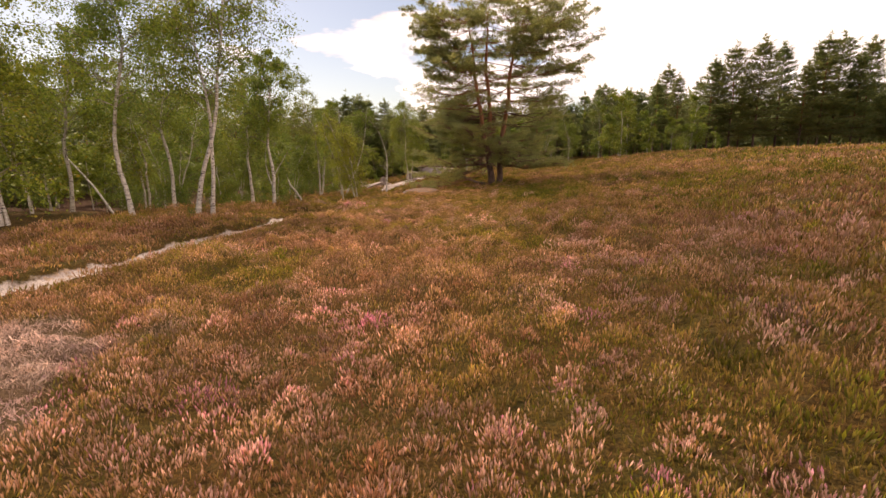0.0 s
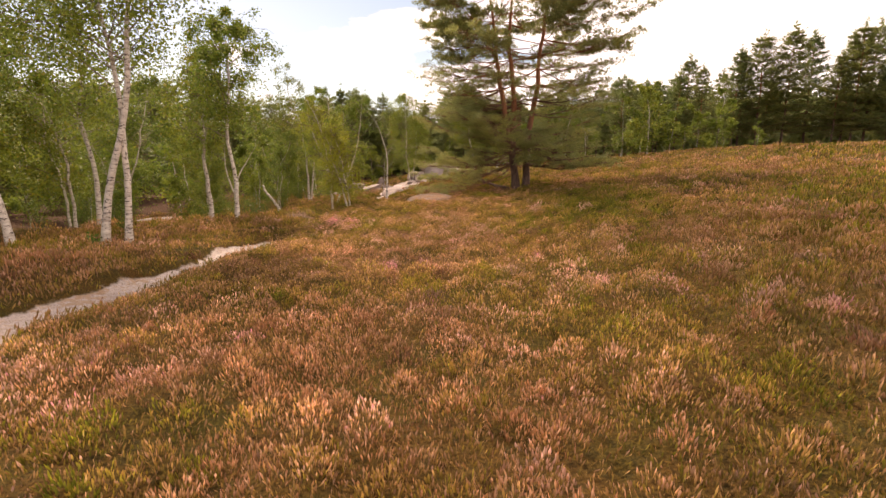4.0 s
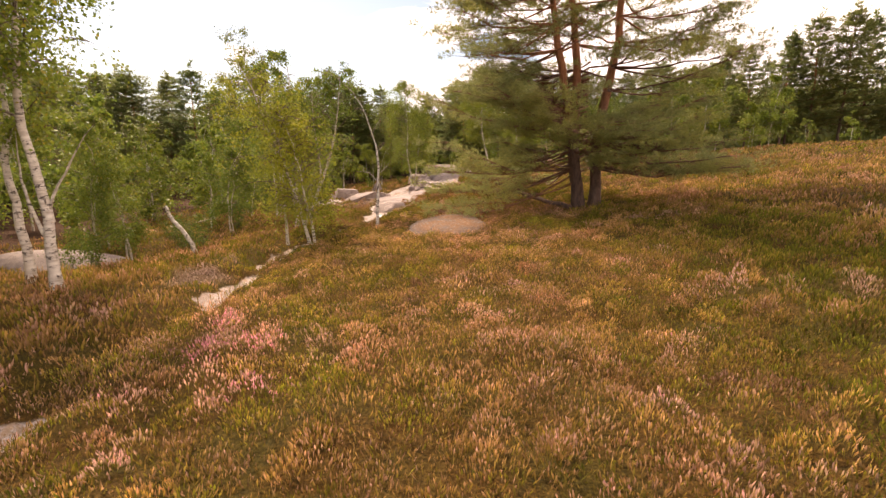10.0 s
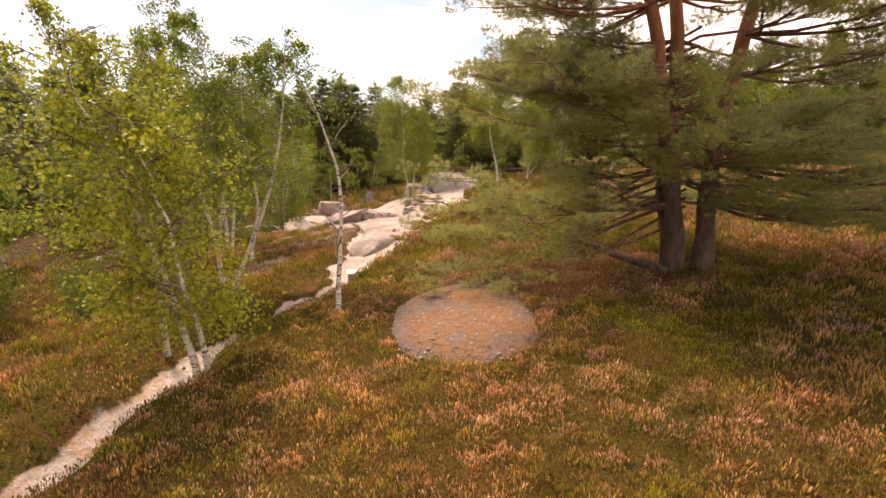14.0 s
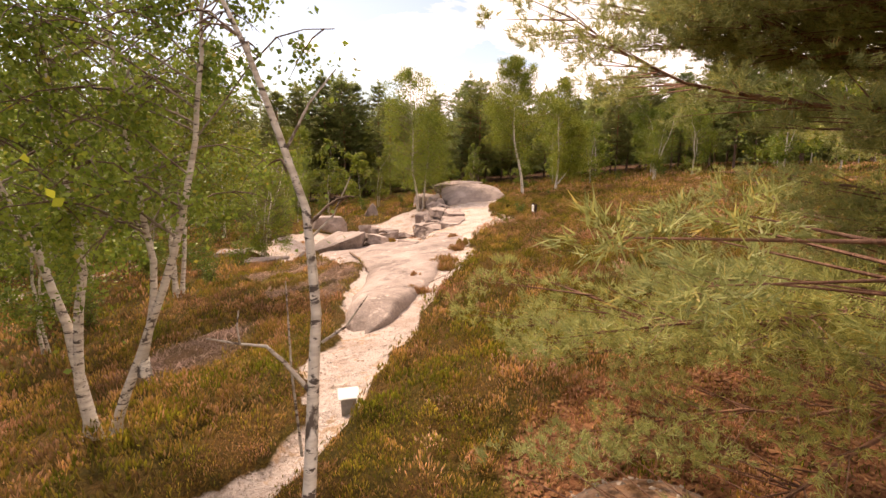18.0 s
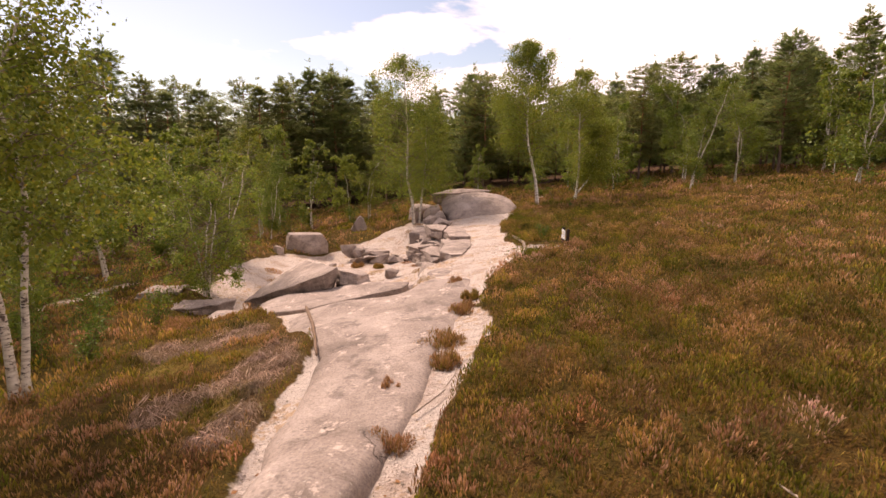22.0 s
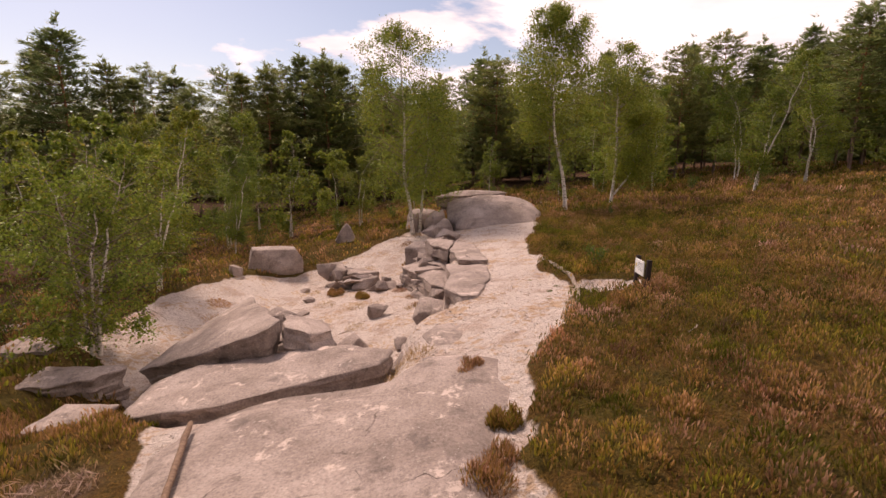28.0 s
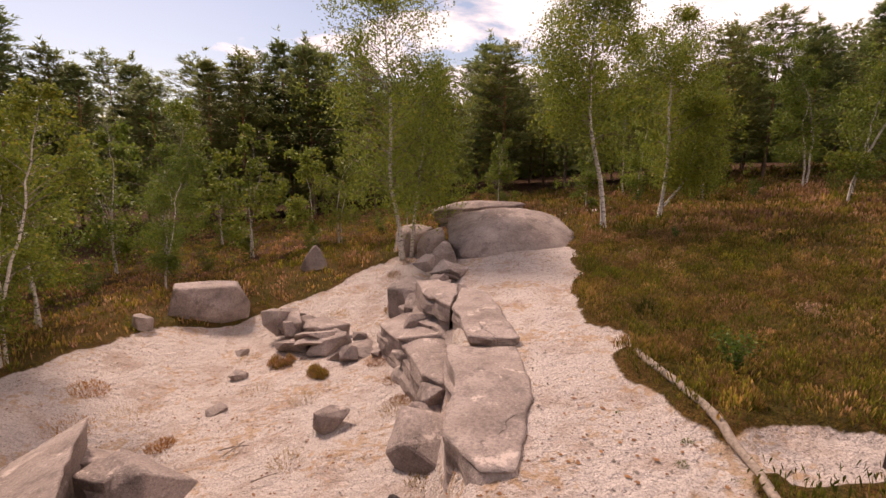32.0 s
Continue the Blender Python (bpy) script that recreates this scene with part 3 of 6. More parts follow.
def pine(seed, height, stems, first, reach, step, needle, nwidth, per, radius, shape, mat, sides, droop, subs, extra, high):
    """Stem, bough and needle meshes of a pine. shape(f): reach at the share f of the height."""
    r = np.random.default_rng(seed)
    trunks, limbs, P, D, PF, DF = [], [], [], [], [], []

    def dress(pile, br, s, az, L, count, fine):
        """Twigs and needle tufts along one bough."""
        for _ in range(count):
            q = r.uniform(0.22, 1.0) ** 0.75
            p1 = np.array([np.interp(q, s, br[:, i]) for i in range(3)])
            a2 = az + r.choice((-1, 1)) * r.uniform(0.25, 1.15)
            l2 = min(L * 0.36, 1.7) * r.uniform(0.5, 1.1) * (1.15 - 0.55 * q)
            end = p1 + np.array([np.cos(a2) * l2, np.sin(a2) * l2, l2 * r.uniform(-0.02, 0.28)])
            u = np.linspace(0, 1, 3)[:, None]
            pile.tube(p1 + u * (end - p1), 0.009 * (1 - u[:, 0]) + 0.003, 3, 0.3, True)
            R = r.uniform(0.17, 0.33)
            m = 16 if fine else 14
            off = units(m, r) * (1, 1, 0.55)
            (PF if fine else P).append(end + off * R * r.uniform(0.35, 1.0, (m, 1)))
            (DF if fine else D).append((end - p1) / l2 * 0.3 + off + np.array([0, 0, 0.45]))

    def add_bough(z0, ex, ey, ez):
        s = np.linspace(0, 1, 10)
        a, b = np.array([0.2, 0.2, z0]), np.array([ex, ey, ez])
        L = float(np.linalg.norm((b - a)[:2]))
        br = a + (b - a) * s[:, None] + np.cumsum(r.normal(0, 0.022 * L, (10, 3)), 0) * s[:, None]
        br[:, 2] -= 0.10 * L * np.sin(np.pi * s)
        pile = Pile()
        pile.tube(br, 0.030 * (1 - s) ** 0.7 + 0.006, 6, 0.45)
        dress(pile, br, s, math.atan2(ey, ex), L, 40, True)
        limbs.append(pile.mesh("bough", PINE_BARK))

    for row in extra:
        add_bough(*row)
    for bx, by, lx, ly, hs, faces in stems:
        H = height * hs
        t = np.linspace(0, 1, 16)
        wander = np.cumsum(r.normal(scale=0.006 * H, size=(16, 2)), 0)
        pts = np.stack([bx + lx * t + wander[:, 0], by + ly * t + wander[:, 1], H * t - 0.3 * (t < 0.01)], 1)
        rad = radius * hs * ((1 - t) ** 0.8 + 0.04) * (1 + 0.45 * np.exp(-t * 28))
        w = Pile()
        w.tube(pts, rad, sides, sst(0.15, 0.42, t))
        trunks.append(w.mesh("trunk", PINE_BARK))
        z = first * H
        while z < H * 0.985:
            f = z / H
            for _ in range(int(r.integers(3, 5)) + (f > 0.35)):
                az = r.uniform(0, 2 * np.pi) if faces is None else r.normal(faces, 1.15)
                L = reach * shape(f) * r.uniform(0.6, 1.12) + 0.25
                p0 = np.array([np.interp(f, t, pts[:, i]) for i in range(3)])
                s = np.linspace(0, 1, 8)
                lift = (0.10 * f - 0.10 + r.normal(0, 0.09)) * L
                out = np.stack([np.cos(az) * L * s, np.sin(az) * L * s, lift * s - droop * L * np.sin(np.pi * s) + 0.07 * L * s ** 3], 1)
                out += np.cumsum(r.normal(scale=0.03 * L, size=(8, 3)), 0) * s[:, None]
                if 2.0 < az % (2 * np.pi) < 4.3:
                    out[:, :2] *= min(1, 3.7 / L)
                if z < 5.5 and 1.7 < az % (2 * np.pi) < 5.0:
                    out *= min(1, 2.6 / L)
                br = p0 + out
                pile = Pile()
                pile.tube(br, 0.24 * np.interp(f, t, rad) * (1 - s) ** 0.8 + 0.008, 6, 0.15 + 0.7 * (f > 0.4))
                dress(pile, br, s, az, L, max(3, int(subs * (0.4 + L / reach) * np.interp(f, (0, 0.3, 0.5), (0.55, 0.75, 1.0)))), f < 0.6)
                limbs.append(pile.mesh("bough", PINE_BARK))
            z += step * r.uniform(0.8, 1.25) * np.interp(f, (0, 0.28, 0.34, 0.48, 0.54), (0.95, 0.9, 0.85, 0.75, 0.7))
    for row in high:
        add_bough(*row)
    V, F = needles(np.concatenate(P), np.concatenate(D), needle, nwidth, per, r, 0.9, 0.8, 0.5)
    V2, F2 = needles(np.concatenate(PF), np.concatenate(DF), 0.088, 0.0048, 14, r, 0.85, 1.0, 0.3)
    V, F = np.concatenate([V, V2]), np.concatenate([F, F2 + len(V)])
    return trunks, limbs, [mesh_from("crown", V, [F], mat, True)]


def tree(name, meshes, x, y, label, category, group="", turn=0.0, scale=1.0, dz=0.0):
    ob = new(name)
    ob.empty_display_size = 0.3
    ob.matrix_basis = pose(x, y, float(ground_z(x, y)) - 0.05 + dz, 0, 0, turn) @ Matrix.Diagonal((scale, scale, scale, 1))
    for group_of in meshes:
        for me in group_of:
            p = part(me.name.split(".")[0], me, ob)
            if "many" in me:
                tagged(p, kind="stuff")
    return tagged(ob, label, category, group)


# ---- rocks ----
_ico = bmesh.new()
bmesh.ops.create_icosphere(_ico, subdivisions=5, radius=1)
ICO_V = np.array([v.co[:] for v in _ico.verts])
ICO_F = np.array([[v.index for v in f.verts] for f in _ico.faces])
_ico.free()


def rock(name, x, y, z, sx, sy, sz, turn, label, seed, sharp=12, blocky=0.6, tilt=(0, 0), rough=0.08, mat=None, group="boulders", layers=0.25, taper=0.0, facets=14):
    """A weathered stone of half sizes sx, sy, sz. blocky 1: a box with skewed sides; 0: many facets."""
    r = np.random.default_rng(seed)
    d, faces = ICO_V, ICO_F
    N, lim = [], []
    for ax in range(3):
        for sg in (-1, 1):
            n = np.zeros(3)
            n[ax] = sg
            n += r.normal(0, 0.13 + 0.12 * (1 - blocky), 3)
            if ax < 2:
                n[2] += taper
            N.append(n / np.linalg.norm(n))
            lim.append(r.uniform(0.9, 1.08))
    for k in range(facets):
        n = units(1, r)[0]
        N.append(n / np.linalg.norm(n))
        lim.append(r.uniform(0.86, 1.12) * (1 - blocky) + r.uniform(1.15, 1.5) * blocky)
    sharp = 2.4 * sharp
    q = np.maximum(d @ np.array(N).T, 0) / np.array(lim)
    p = d / (np.sum(q ** sharp, axis=1) ** (1 / sharp))[:, None]
    p = p * (sx, sy, sz)
    size = min(sx, sy, max(sz, 0.3))
    o = Vector(r.uniform(-50, 50, 3))
    k = 1.0 / max(0.35, size)
    disp = np.array([noise.fractal(Vector(v) * 0.7 * k + o, 0.85, 2.1, 6) for v in p])
    ridge = np.array([abs(noise.noise(Vector(v) * 1.1 * k - o)) for v in p])
    lay = np.array([noise.noise(Vector((v[0] * 0.25 * k, v[1] * 0.25 * k, v[2] * 2.4 * k)) + o) for v in p])
    lay = np.tanh(lay * 3) * layers
    crack = -np.clip(0.07 - ridge, 0, 0.07) * 2.2
    flat = np.hypot(d[:, 0], d[:, 1])[:, None] * (1, 1, 0.15)
    p = p + d * (0.6 * disp * rough + crack * rough * 6)[:, None] * size + d * flat * (lay * rough)[:, None] * size
    me = mesh_from(name, p, [faces], mat or ROCK)
    ob = new(name, me)
    ob.matrix_basis = pose(x, y, z, tilt[0], tilt[1], turn)
    return tagged(ob, label, "rock", group)


def block(name, corners, top, floor, label, seed, slope=(0, 0), bulge=0.0, curve=2.5, lean=0.12, steps=0.14, group="boulders", wobble=0.06):
    """Bedrock with a worn top and broken, bedded sides. corners: its outline in the plan."""
    r = np.random.default_rng(seed)
    C = np.array(corners, float)
    K, rings, sides = 180, 12, 20
    loop = np.concatenate([C, C[:1]])
    acc = np.concatenate([[0], np.cumsum(np.hypot(*np.diff(loop, axis=0).T))])
    a = np.linspace(0, acc[-1], K, endpoint=False)
    B = np.stack([np.interp(a, acc, loop[:, 0]), np.interp(a, acc, loop[:, 1])], 1)
    for _ in range(3):
        B = (np.roll(B, 1, 0) + 2 * B + np.roll(B, -1, 0)) / 4
    c = B.mean(0)
    out = B - c
    out /= np.linalg.norm(out, axis=1)[:, None]
    chip = vnoise(B[:, 0], B[:, 1], 1.6, seed) + 0.5 * vnoise(B[:, 0], B[:, 1], 4.5, seed + 1) + 0.6 * np.tanh(4 * vnoise(B[:, 0], B[:, 1], 1.1, seed + 2))
    B = B + out * (wobble * chip)[:, None]

    def worn(P, q):
        z = top + slope[0] * (P[:, 0] - c[0]) + slope[1] * (P[:, 1] - c[1]) + bulge * (1 - q ** curve)
        return z + 0.03 * vnoise(P[:, 0], P[:, 1], 1.3, seed + 3) + 0.012 * vnoise(P[:, 0], P[:, 1], 5, seed + 4) - 0.03 * np.clip(np.tanh(6 * vnoise(P[:, 0], P[:, 1], 0.7, seed + 5)), 0, 1)

    V = [np.array([[*c, worn(c[None], np.zeros(1))[0]]])]
    for q in np.linspace(1 / rings, 1, rings) ** 0.8:
        P = c + (B - c) * q
        V.append(np.column_stack([P, worn(P, np.full(K, q))]))
    rim = V[-1][:, 2]
    bed = np.cumsum(r.uniform(0.10, 0.32, 40))
    shift = r.uniform(-1, 0.5, 41)
    for w in np.linspace(0, 1, sides):
        drop = 0.03 + (np.maximum(rim - floor, 0.1) - 0.03) * w
        k = np.searchsorted(bed, drop)
        cell = np.tanh(5 * vnoise(a * 0.9 + 7 * k, 3.1 * k, 1.0, seed + 6))
        off = steps * (shift[k] + 0.6 * cell) * min(1, 6 * w) + 0.04 * vnoise(a, drop * 3, 3.5, seed + 7) + lean * w
        P = B + out * off[:, None]
        V.append(np.column_stack([P, rim - drop]))
    V = np.concatenate(V)
    j = np.arange(K)
    n = (j + 1) % K
    F3 = np.stack([0 * j, 1 + j, 1 + n], 1)
    F4 = np.concatenate([np.stack([1 + i * K + j, 1 + (i + 1) * K + j, 1 + (i + 1) * K + n, 1 + i * K + n], 1) for i in range(rings + sides - 1)])
    me = mesh_from(name, V, [F3, F4], ROCK)
    smooth = np.zeros(len(F3) + len(F4), bool)
    smooth[:len(F3) + (rings - 1) * K] = True
    me.polygons.foreach_set("use_smooth", smooth)
    return tagged(new(name, me), label, "rock", group)


# ---- the ground ----
def build_ground():
    def axis(a, b, step, far):
        mid = np.arange(a, b + step / 2, step)
        grow = step * np.cumsum(1.16 ** np.arange(1, 60))
        lo, hi = a - grow, b + grow
        return np.concatenate([lo[lo > -far][::-1], mid, hi[hi < far]])

    xs, ys = axis(-14, 9, 0.16, 900), axis(-5, 72, 0.2, 900)
    X, Y = np.meshgrid(xs, ys, indexing="ij")
    dist = np.hypot(X, Y - 40)
    Z = top_z(X, Y) + 0.02 * vnoise(X, Y, 4.0, 21) * (dist < 60) + 0.012 * vnoise(X, Y, 2.0, 22)
    Z = Z + 0.5 * vnoise(X, Y, 0.05, 23) * sst(60, 160, dist)
    V = np.stack([X, Y, Z], -1).reshape(-1, 3)
    nx, ny = len(xs), len(ys)
    i, j = np.meshgrid(np.arange(nx - 1), np.arange(ny - 1), indexing="ij")
    F = np.stack([i * ny + j, (i + 1) * ny + j, (i + 1) * ny + j + 1, i * ny + j + 1], -1).reshape(-1, 4)
    me = mesh_from("ground", V, [F], GROUND, True, {"sand": sand_at(X, Y).ravel(), "litter": litter_at(X, Y).ravel(), "wood": (sst(40, 44, Y) + sst(-15, -18, X)).clip(0, 1).ravel(), "moss": moss_at(X, Y).ravel(), "dead": dead_at(X, Y).ravel()})
    tagged(new("ground", me), "heath ground with pale sandy path and brown litter under the trees", "ground", kind="structure")



# stones that push the heather aside: x, y, half width, half length
STONES = [(-0.7, 31.8, 1.42, 2.3), (-17.4, 34.6, 3.4, 1.6), (-4.5, 42.0, 0.3, 3.0), (-5.2, 48.6, 1.7, 2.0), (0, 68, 2.6, 2.2), (-8.3, 69.8, 0.9, 0.8), (-10.6, 66.2, 1.6, 0.9)]


def dead_at(x, y):
    """Grey-lilac patches of dying heather."""
    d = np.maximum.reduce([bell(x, y, -3.6, 2.2, 1.5, 1.6), bell(x, y, -5.9, 45.4, 0.8, 1.3), bell(x, y, -5.5, 43.0, 0.6, 1.2), bell(x, y, -7.0, 44.0, 0.9, 0.8), bell(x, y, -8.5, 47.2, 1.2, 1.0), bell(x, y, -7.2, 48.0, 0.8, 0.7), bell(x, y, -7.5, 39.5, 1.2, 1.5), 0.8 * bell(x, y, -6.3, 26, 0.6, 1.5)])
    return sst(0.35, 0.65, d + 0.3 * vnoise(x, y, 1.3, 51))


def moss_at(x, y):
    """Ochre moss and grass between the heather."""
    d = np.maximum.reduce([bell(x, y, -6.3, 43.9, 0.7, 0.9), bell(x, y, -6.9, 46.3, 0.8, 0.6), bell(x, y, -8.0, 45.8, 0.8, 0.8), 0.9 * bell(x, y, -5.6, 38.6, 0.7, 1.2), 0.7 * bell(x, y, -6.5, 33.5, 1.2, 2)])
    return sst(0.4, 0.7, d + 0.3 * vnoise(x, y, 1.1, 52))


def build_heather(name, x0, x1, y0, y1, gap, per, tall, long, width, label, seed, fill):
    """Bushes of upright flowering sprigs, in one piece."""
    r = np.random.default_rng(seed)
    grain = 0.28 if long < 0.09 else 0.16
    gx, gy = np.meshgrid(np.arange(x0, x1, gap), np.arange(y0, y1, gap), indexing="ij")
    cx, cy = gx.ravel() + r.uniform(-0.45, 0.45, gx.size) * gap, gy.ravel() + r.uniform(-0.45, 0.45, gx.size) * gap
    keep = r.uniform(0, 1, len(cx)) < 1.3 * cover(cx, cy) * (1 - 0.6 * moss_at(cx, cy))
    for sx, sy, rx, ry in STONES:
        keep &= np.hypot((cx - sx) / rx, (cy - sy) / ry) > 1
    cx, cy = cx[keep], cy[keep]
    m = len(cx)
    R = gap * r.uniform(0.42, 0.85, m)
    tone = np.clip(1.0 + 0.3 * vnoise(cx, cy, 1.6, 20) + r.normal(0, 0.22, m), 0.4, 1.55)
    H = tall * r.uniform(0.45, 1.25, m) * (1 + 0.3 * vnoise(cx, cy, 0.7, 14)) * (1 - 0.45 * dead_at(cx, cy))
    away = np.abs(cx - np.interp(cy, PATH_Y, PATH_X)) - np.interp(cy, PATH_Y, PATH_W)
    H = H * np.where(cy < 37, 0.45 + 0.55 * sst(0.1, 1.5, away), 1.0)
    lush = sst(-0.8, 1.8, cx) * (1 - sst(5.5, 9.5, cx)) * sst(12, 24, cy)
    green = 0.13 * sst(8, 22, cy) + 0.06 * lush
    hue = 0.57 - green + 0.19 * vnoise(cx, cy, 0.35, 15) + 0.16 * vnoise(cx, cy, 0.95, 16) + r.normal(0, 0.12, m)
    pink = 0.53 + 0.20 * vnoise(cx, cy, 0.33, 17) + 0.20 * vnoise(cx, cy, 1.0, 18) + r.normal(0, 0.13, m) - 0.15 * sst(20, 40, cy) + 0.07 * (1 - sst(5, 12, cy)) - 0.14 * sst(4, 8, cx) - 0.16 * sst(-3.0, -4.2, cx)
    b = np.repeat(np.arange(m), per)
    n = m * per
    rho, th = np.sqrt(r.uniform(0, 1, n)), r.uniform(0, 2 * np.pi, n)
    ragged = 1 + 0.28 * np.sin(3 * th + 9 * cx[b]) + 0.2 * np.sin(5 * th + 7 * cy[b])
    x, y = cx[b] + R[b] * ragged * rho * np.cos(th), cy[b] + R[b] * ragged * rho * np.sin(th)
    ok = sand_at(x, y) < 0.4
    x, y, rho, th, b, n = x[ok], y[ok], rho[ok], th[ok], b[ok], int(ok.sum())
    lumps = 0.75 + 0.35 * np.sin(4 * th + 5 * cx[b]) * rho + 0.2 * vnoise(x, y, 5.5, 24)
    rise = 1.1 * H[b] * lumps * np.sqrt(np.clip(1 - 0.97 * rho ** 2, 0, 1)) * r.uniform(0.72, 1.12, n)
    lean = np.stack([0.38 * rho * np.cos(th) + r.normal(0, 0.15, n), 0.38 * rho * np.sin(th) + r.normal(0, 0.15, n), np.ones(n)], 1)
    lean[:, :2] += (1.1 * dead_at(x, y) * r.normal(0, 1, (2, n))).T
    hues, pinks, heads = hue[b] + r.normal(0, 0.08, n), pink[b] + r.normal(0, 0.3 * grain, n), r.uniform(0.7, 1.0, n) * (1 - 0.25 * rho ** 3)
    # tone lowered by place: right side, right foreground, beyond y 36, left bank
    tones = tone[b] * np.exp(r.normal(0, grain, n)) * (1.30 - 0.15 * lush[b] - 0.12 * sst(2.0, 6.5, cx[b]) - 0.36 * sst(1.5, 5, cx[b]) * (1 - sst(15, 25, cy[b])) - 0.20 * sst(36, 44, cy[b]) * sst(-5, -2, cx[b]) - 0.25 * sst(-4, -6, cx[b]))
    # short shoots that close the ground between the bushes
    k = int((x1 - x0) * (y1 - y0) * fill)
    ux, uy = r.uniform(x0, x1, k), r.uniform(y0, y1, k)
    ok = (sand_at(ux, uy) < 0.42) & (r.uniform(0, 1, k) < 0.25 + cover(ux, uy))
    for sx, sy, rx, ry in STONES:
        ok &= np.hypot((ux - sx) / rx, (uy - sy) / ry) > 1
    ux, uy = ux[ok], uy[ok]
    k = len(ux)
    x, y = np.concatenate([x, ux]), np.concatenate([y, uy])
    rise = np.concatenate([rise, tall * r.uniform(0.08, 0.6, k) * (1 - 0.5 * dead_at(ux, uy))])
    lean = np.concatenate([lean, np.stack([r.normal(0, 0.35, k), r.normal(0, 0.35, k), np.ones(k)], 1)])
    hues = np.concatenate([hues, 0.49 - 0.05 * sst(-0.8, 1.8, ux) * (1 - sst(5.5, 9.5, ux)) - 0.12 * sst(8, 22, uy) + 0.2 * vnoise(ux, uy, 0.4, 15) + 0.16 * vnoise(ux, uy, 1.4, 19) + r.normal(0, 0.1, k)])
    pinks = np.concatenate([pinks, 0.44 + 0.24 * vnoise(ux, uy, 0.33, 17) + r.normal(0, 0.1, k)])
    heads = np.concatenate([heads, r.uniform(0.45, 0.85, k)])
    # shoots start darker than the bushes, shade between bushes put into their tone
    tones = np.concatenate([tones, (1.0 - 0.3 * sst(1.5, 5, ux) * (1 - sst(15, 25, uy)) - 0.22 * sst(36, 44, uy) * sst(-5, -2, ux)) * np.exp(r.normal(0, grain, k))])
    n += k
    L = long * r.uniform(0.65, 1.35, n)
    tip = np.stack([x, y, top_z(x, y) + rise], 1)
    base = tip - lean * L[:, None]
    az = r.uniform(0, 2 * np.pi, n)
    side = np.stack([np.cos(az), np.sin(az), 0 * az], 1) * (width * r.uniform(0.6, 1.35, n))[:, None]
    mid = base + (tip - base) * r.uniform(0.5, 0.75, n)[:, None]
    V = np.stack([base, mid + side, tip, mid - side], 1).reshape(-1, 3)
    a = (np.array([0.1, 0.85, 1.0, 0.85])[None] * heads[:, None]).ravel()
    four = lambda v: np.repeat(v, 4)
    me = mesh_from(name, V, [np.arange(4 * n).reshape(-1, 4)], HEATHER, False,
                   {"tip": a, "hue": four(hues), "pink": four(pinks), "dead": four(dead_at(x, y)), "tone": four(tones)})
    tagged(new(name, me), label, "heather", kind="stuff")


build_ground()
HB = "low heather in brown, olive and faded pink bloom"
build_heather("heather", -5.2, 3.6, -1.2, 36, 0.40, 165, 0.27, 0.068, 0.0066, HB + " beside the path", 31, 520)
build_heather("heather", -6.5, 7.0, 36, 68, 0.58, 180, 0.40, 0.10, 0.0105, HB + " beside the rocks", 32, 190)
build_heather("heather", 3.6, 9.0, -1, 36, 0.46, 120, 0.30, 0.095, 0.0092, HB + " on the open heath", 33, 200)
build_heather("heather", -13, -5.2, 0, 37, 0.52, 70, 0.32, 0.13, 0.0135, HB + " under the birches", 34, 130)
build_heather("heather", 7, 20, -1, 78, 0.62, 40, 0.34, 0.17, 0.021, HB + " on the gentle slope", 35, 50)
build_heather("heather", 20, 60, 5, 84, 0.9, 19, 0.34, 0.26, 0.040, HB + " on the far slope", 36, 11)
build_heather("heather", -10.5, -6.5, 37, 53, 0.50, 85, 0.30, 0.14, 0.012, HB + " on the bank below the slab", 40, 80)
build_heather("heather", -24, -10.5, 37, 53, 0.72, 32, 0.36, 0.23, 0.024, HB + " on the bank below the birches", 37, 20)
build_heather("heather", -24, -6.5, 53, 96, 0.75, 30, 0.38, 0.24, 0.026, HB + " behind the sandy hollow", 41, 18)
build_heather("heather", -6.5, 22, 68, 92, 0.85, 28, 0.5, 0.34, 0.035, "dark heather and rusty bracken at the edge of the wood", 38, 10)
build_heather("heather", 22, 50, 84, 96, 1.1, 20, 0.5, 0.40, 0.06, "dark heather and rusty bracken under the pines", 39, 5)

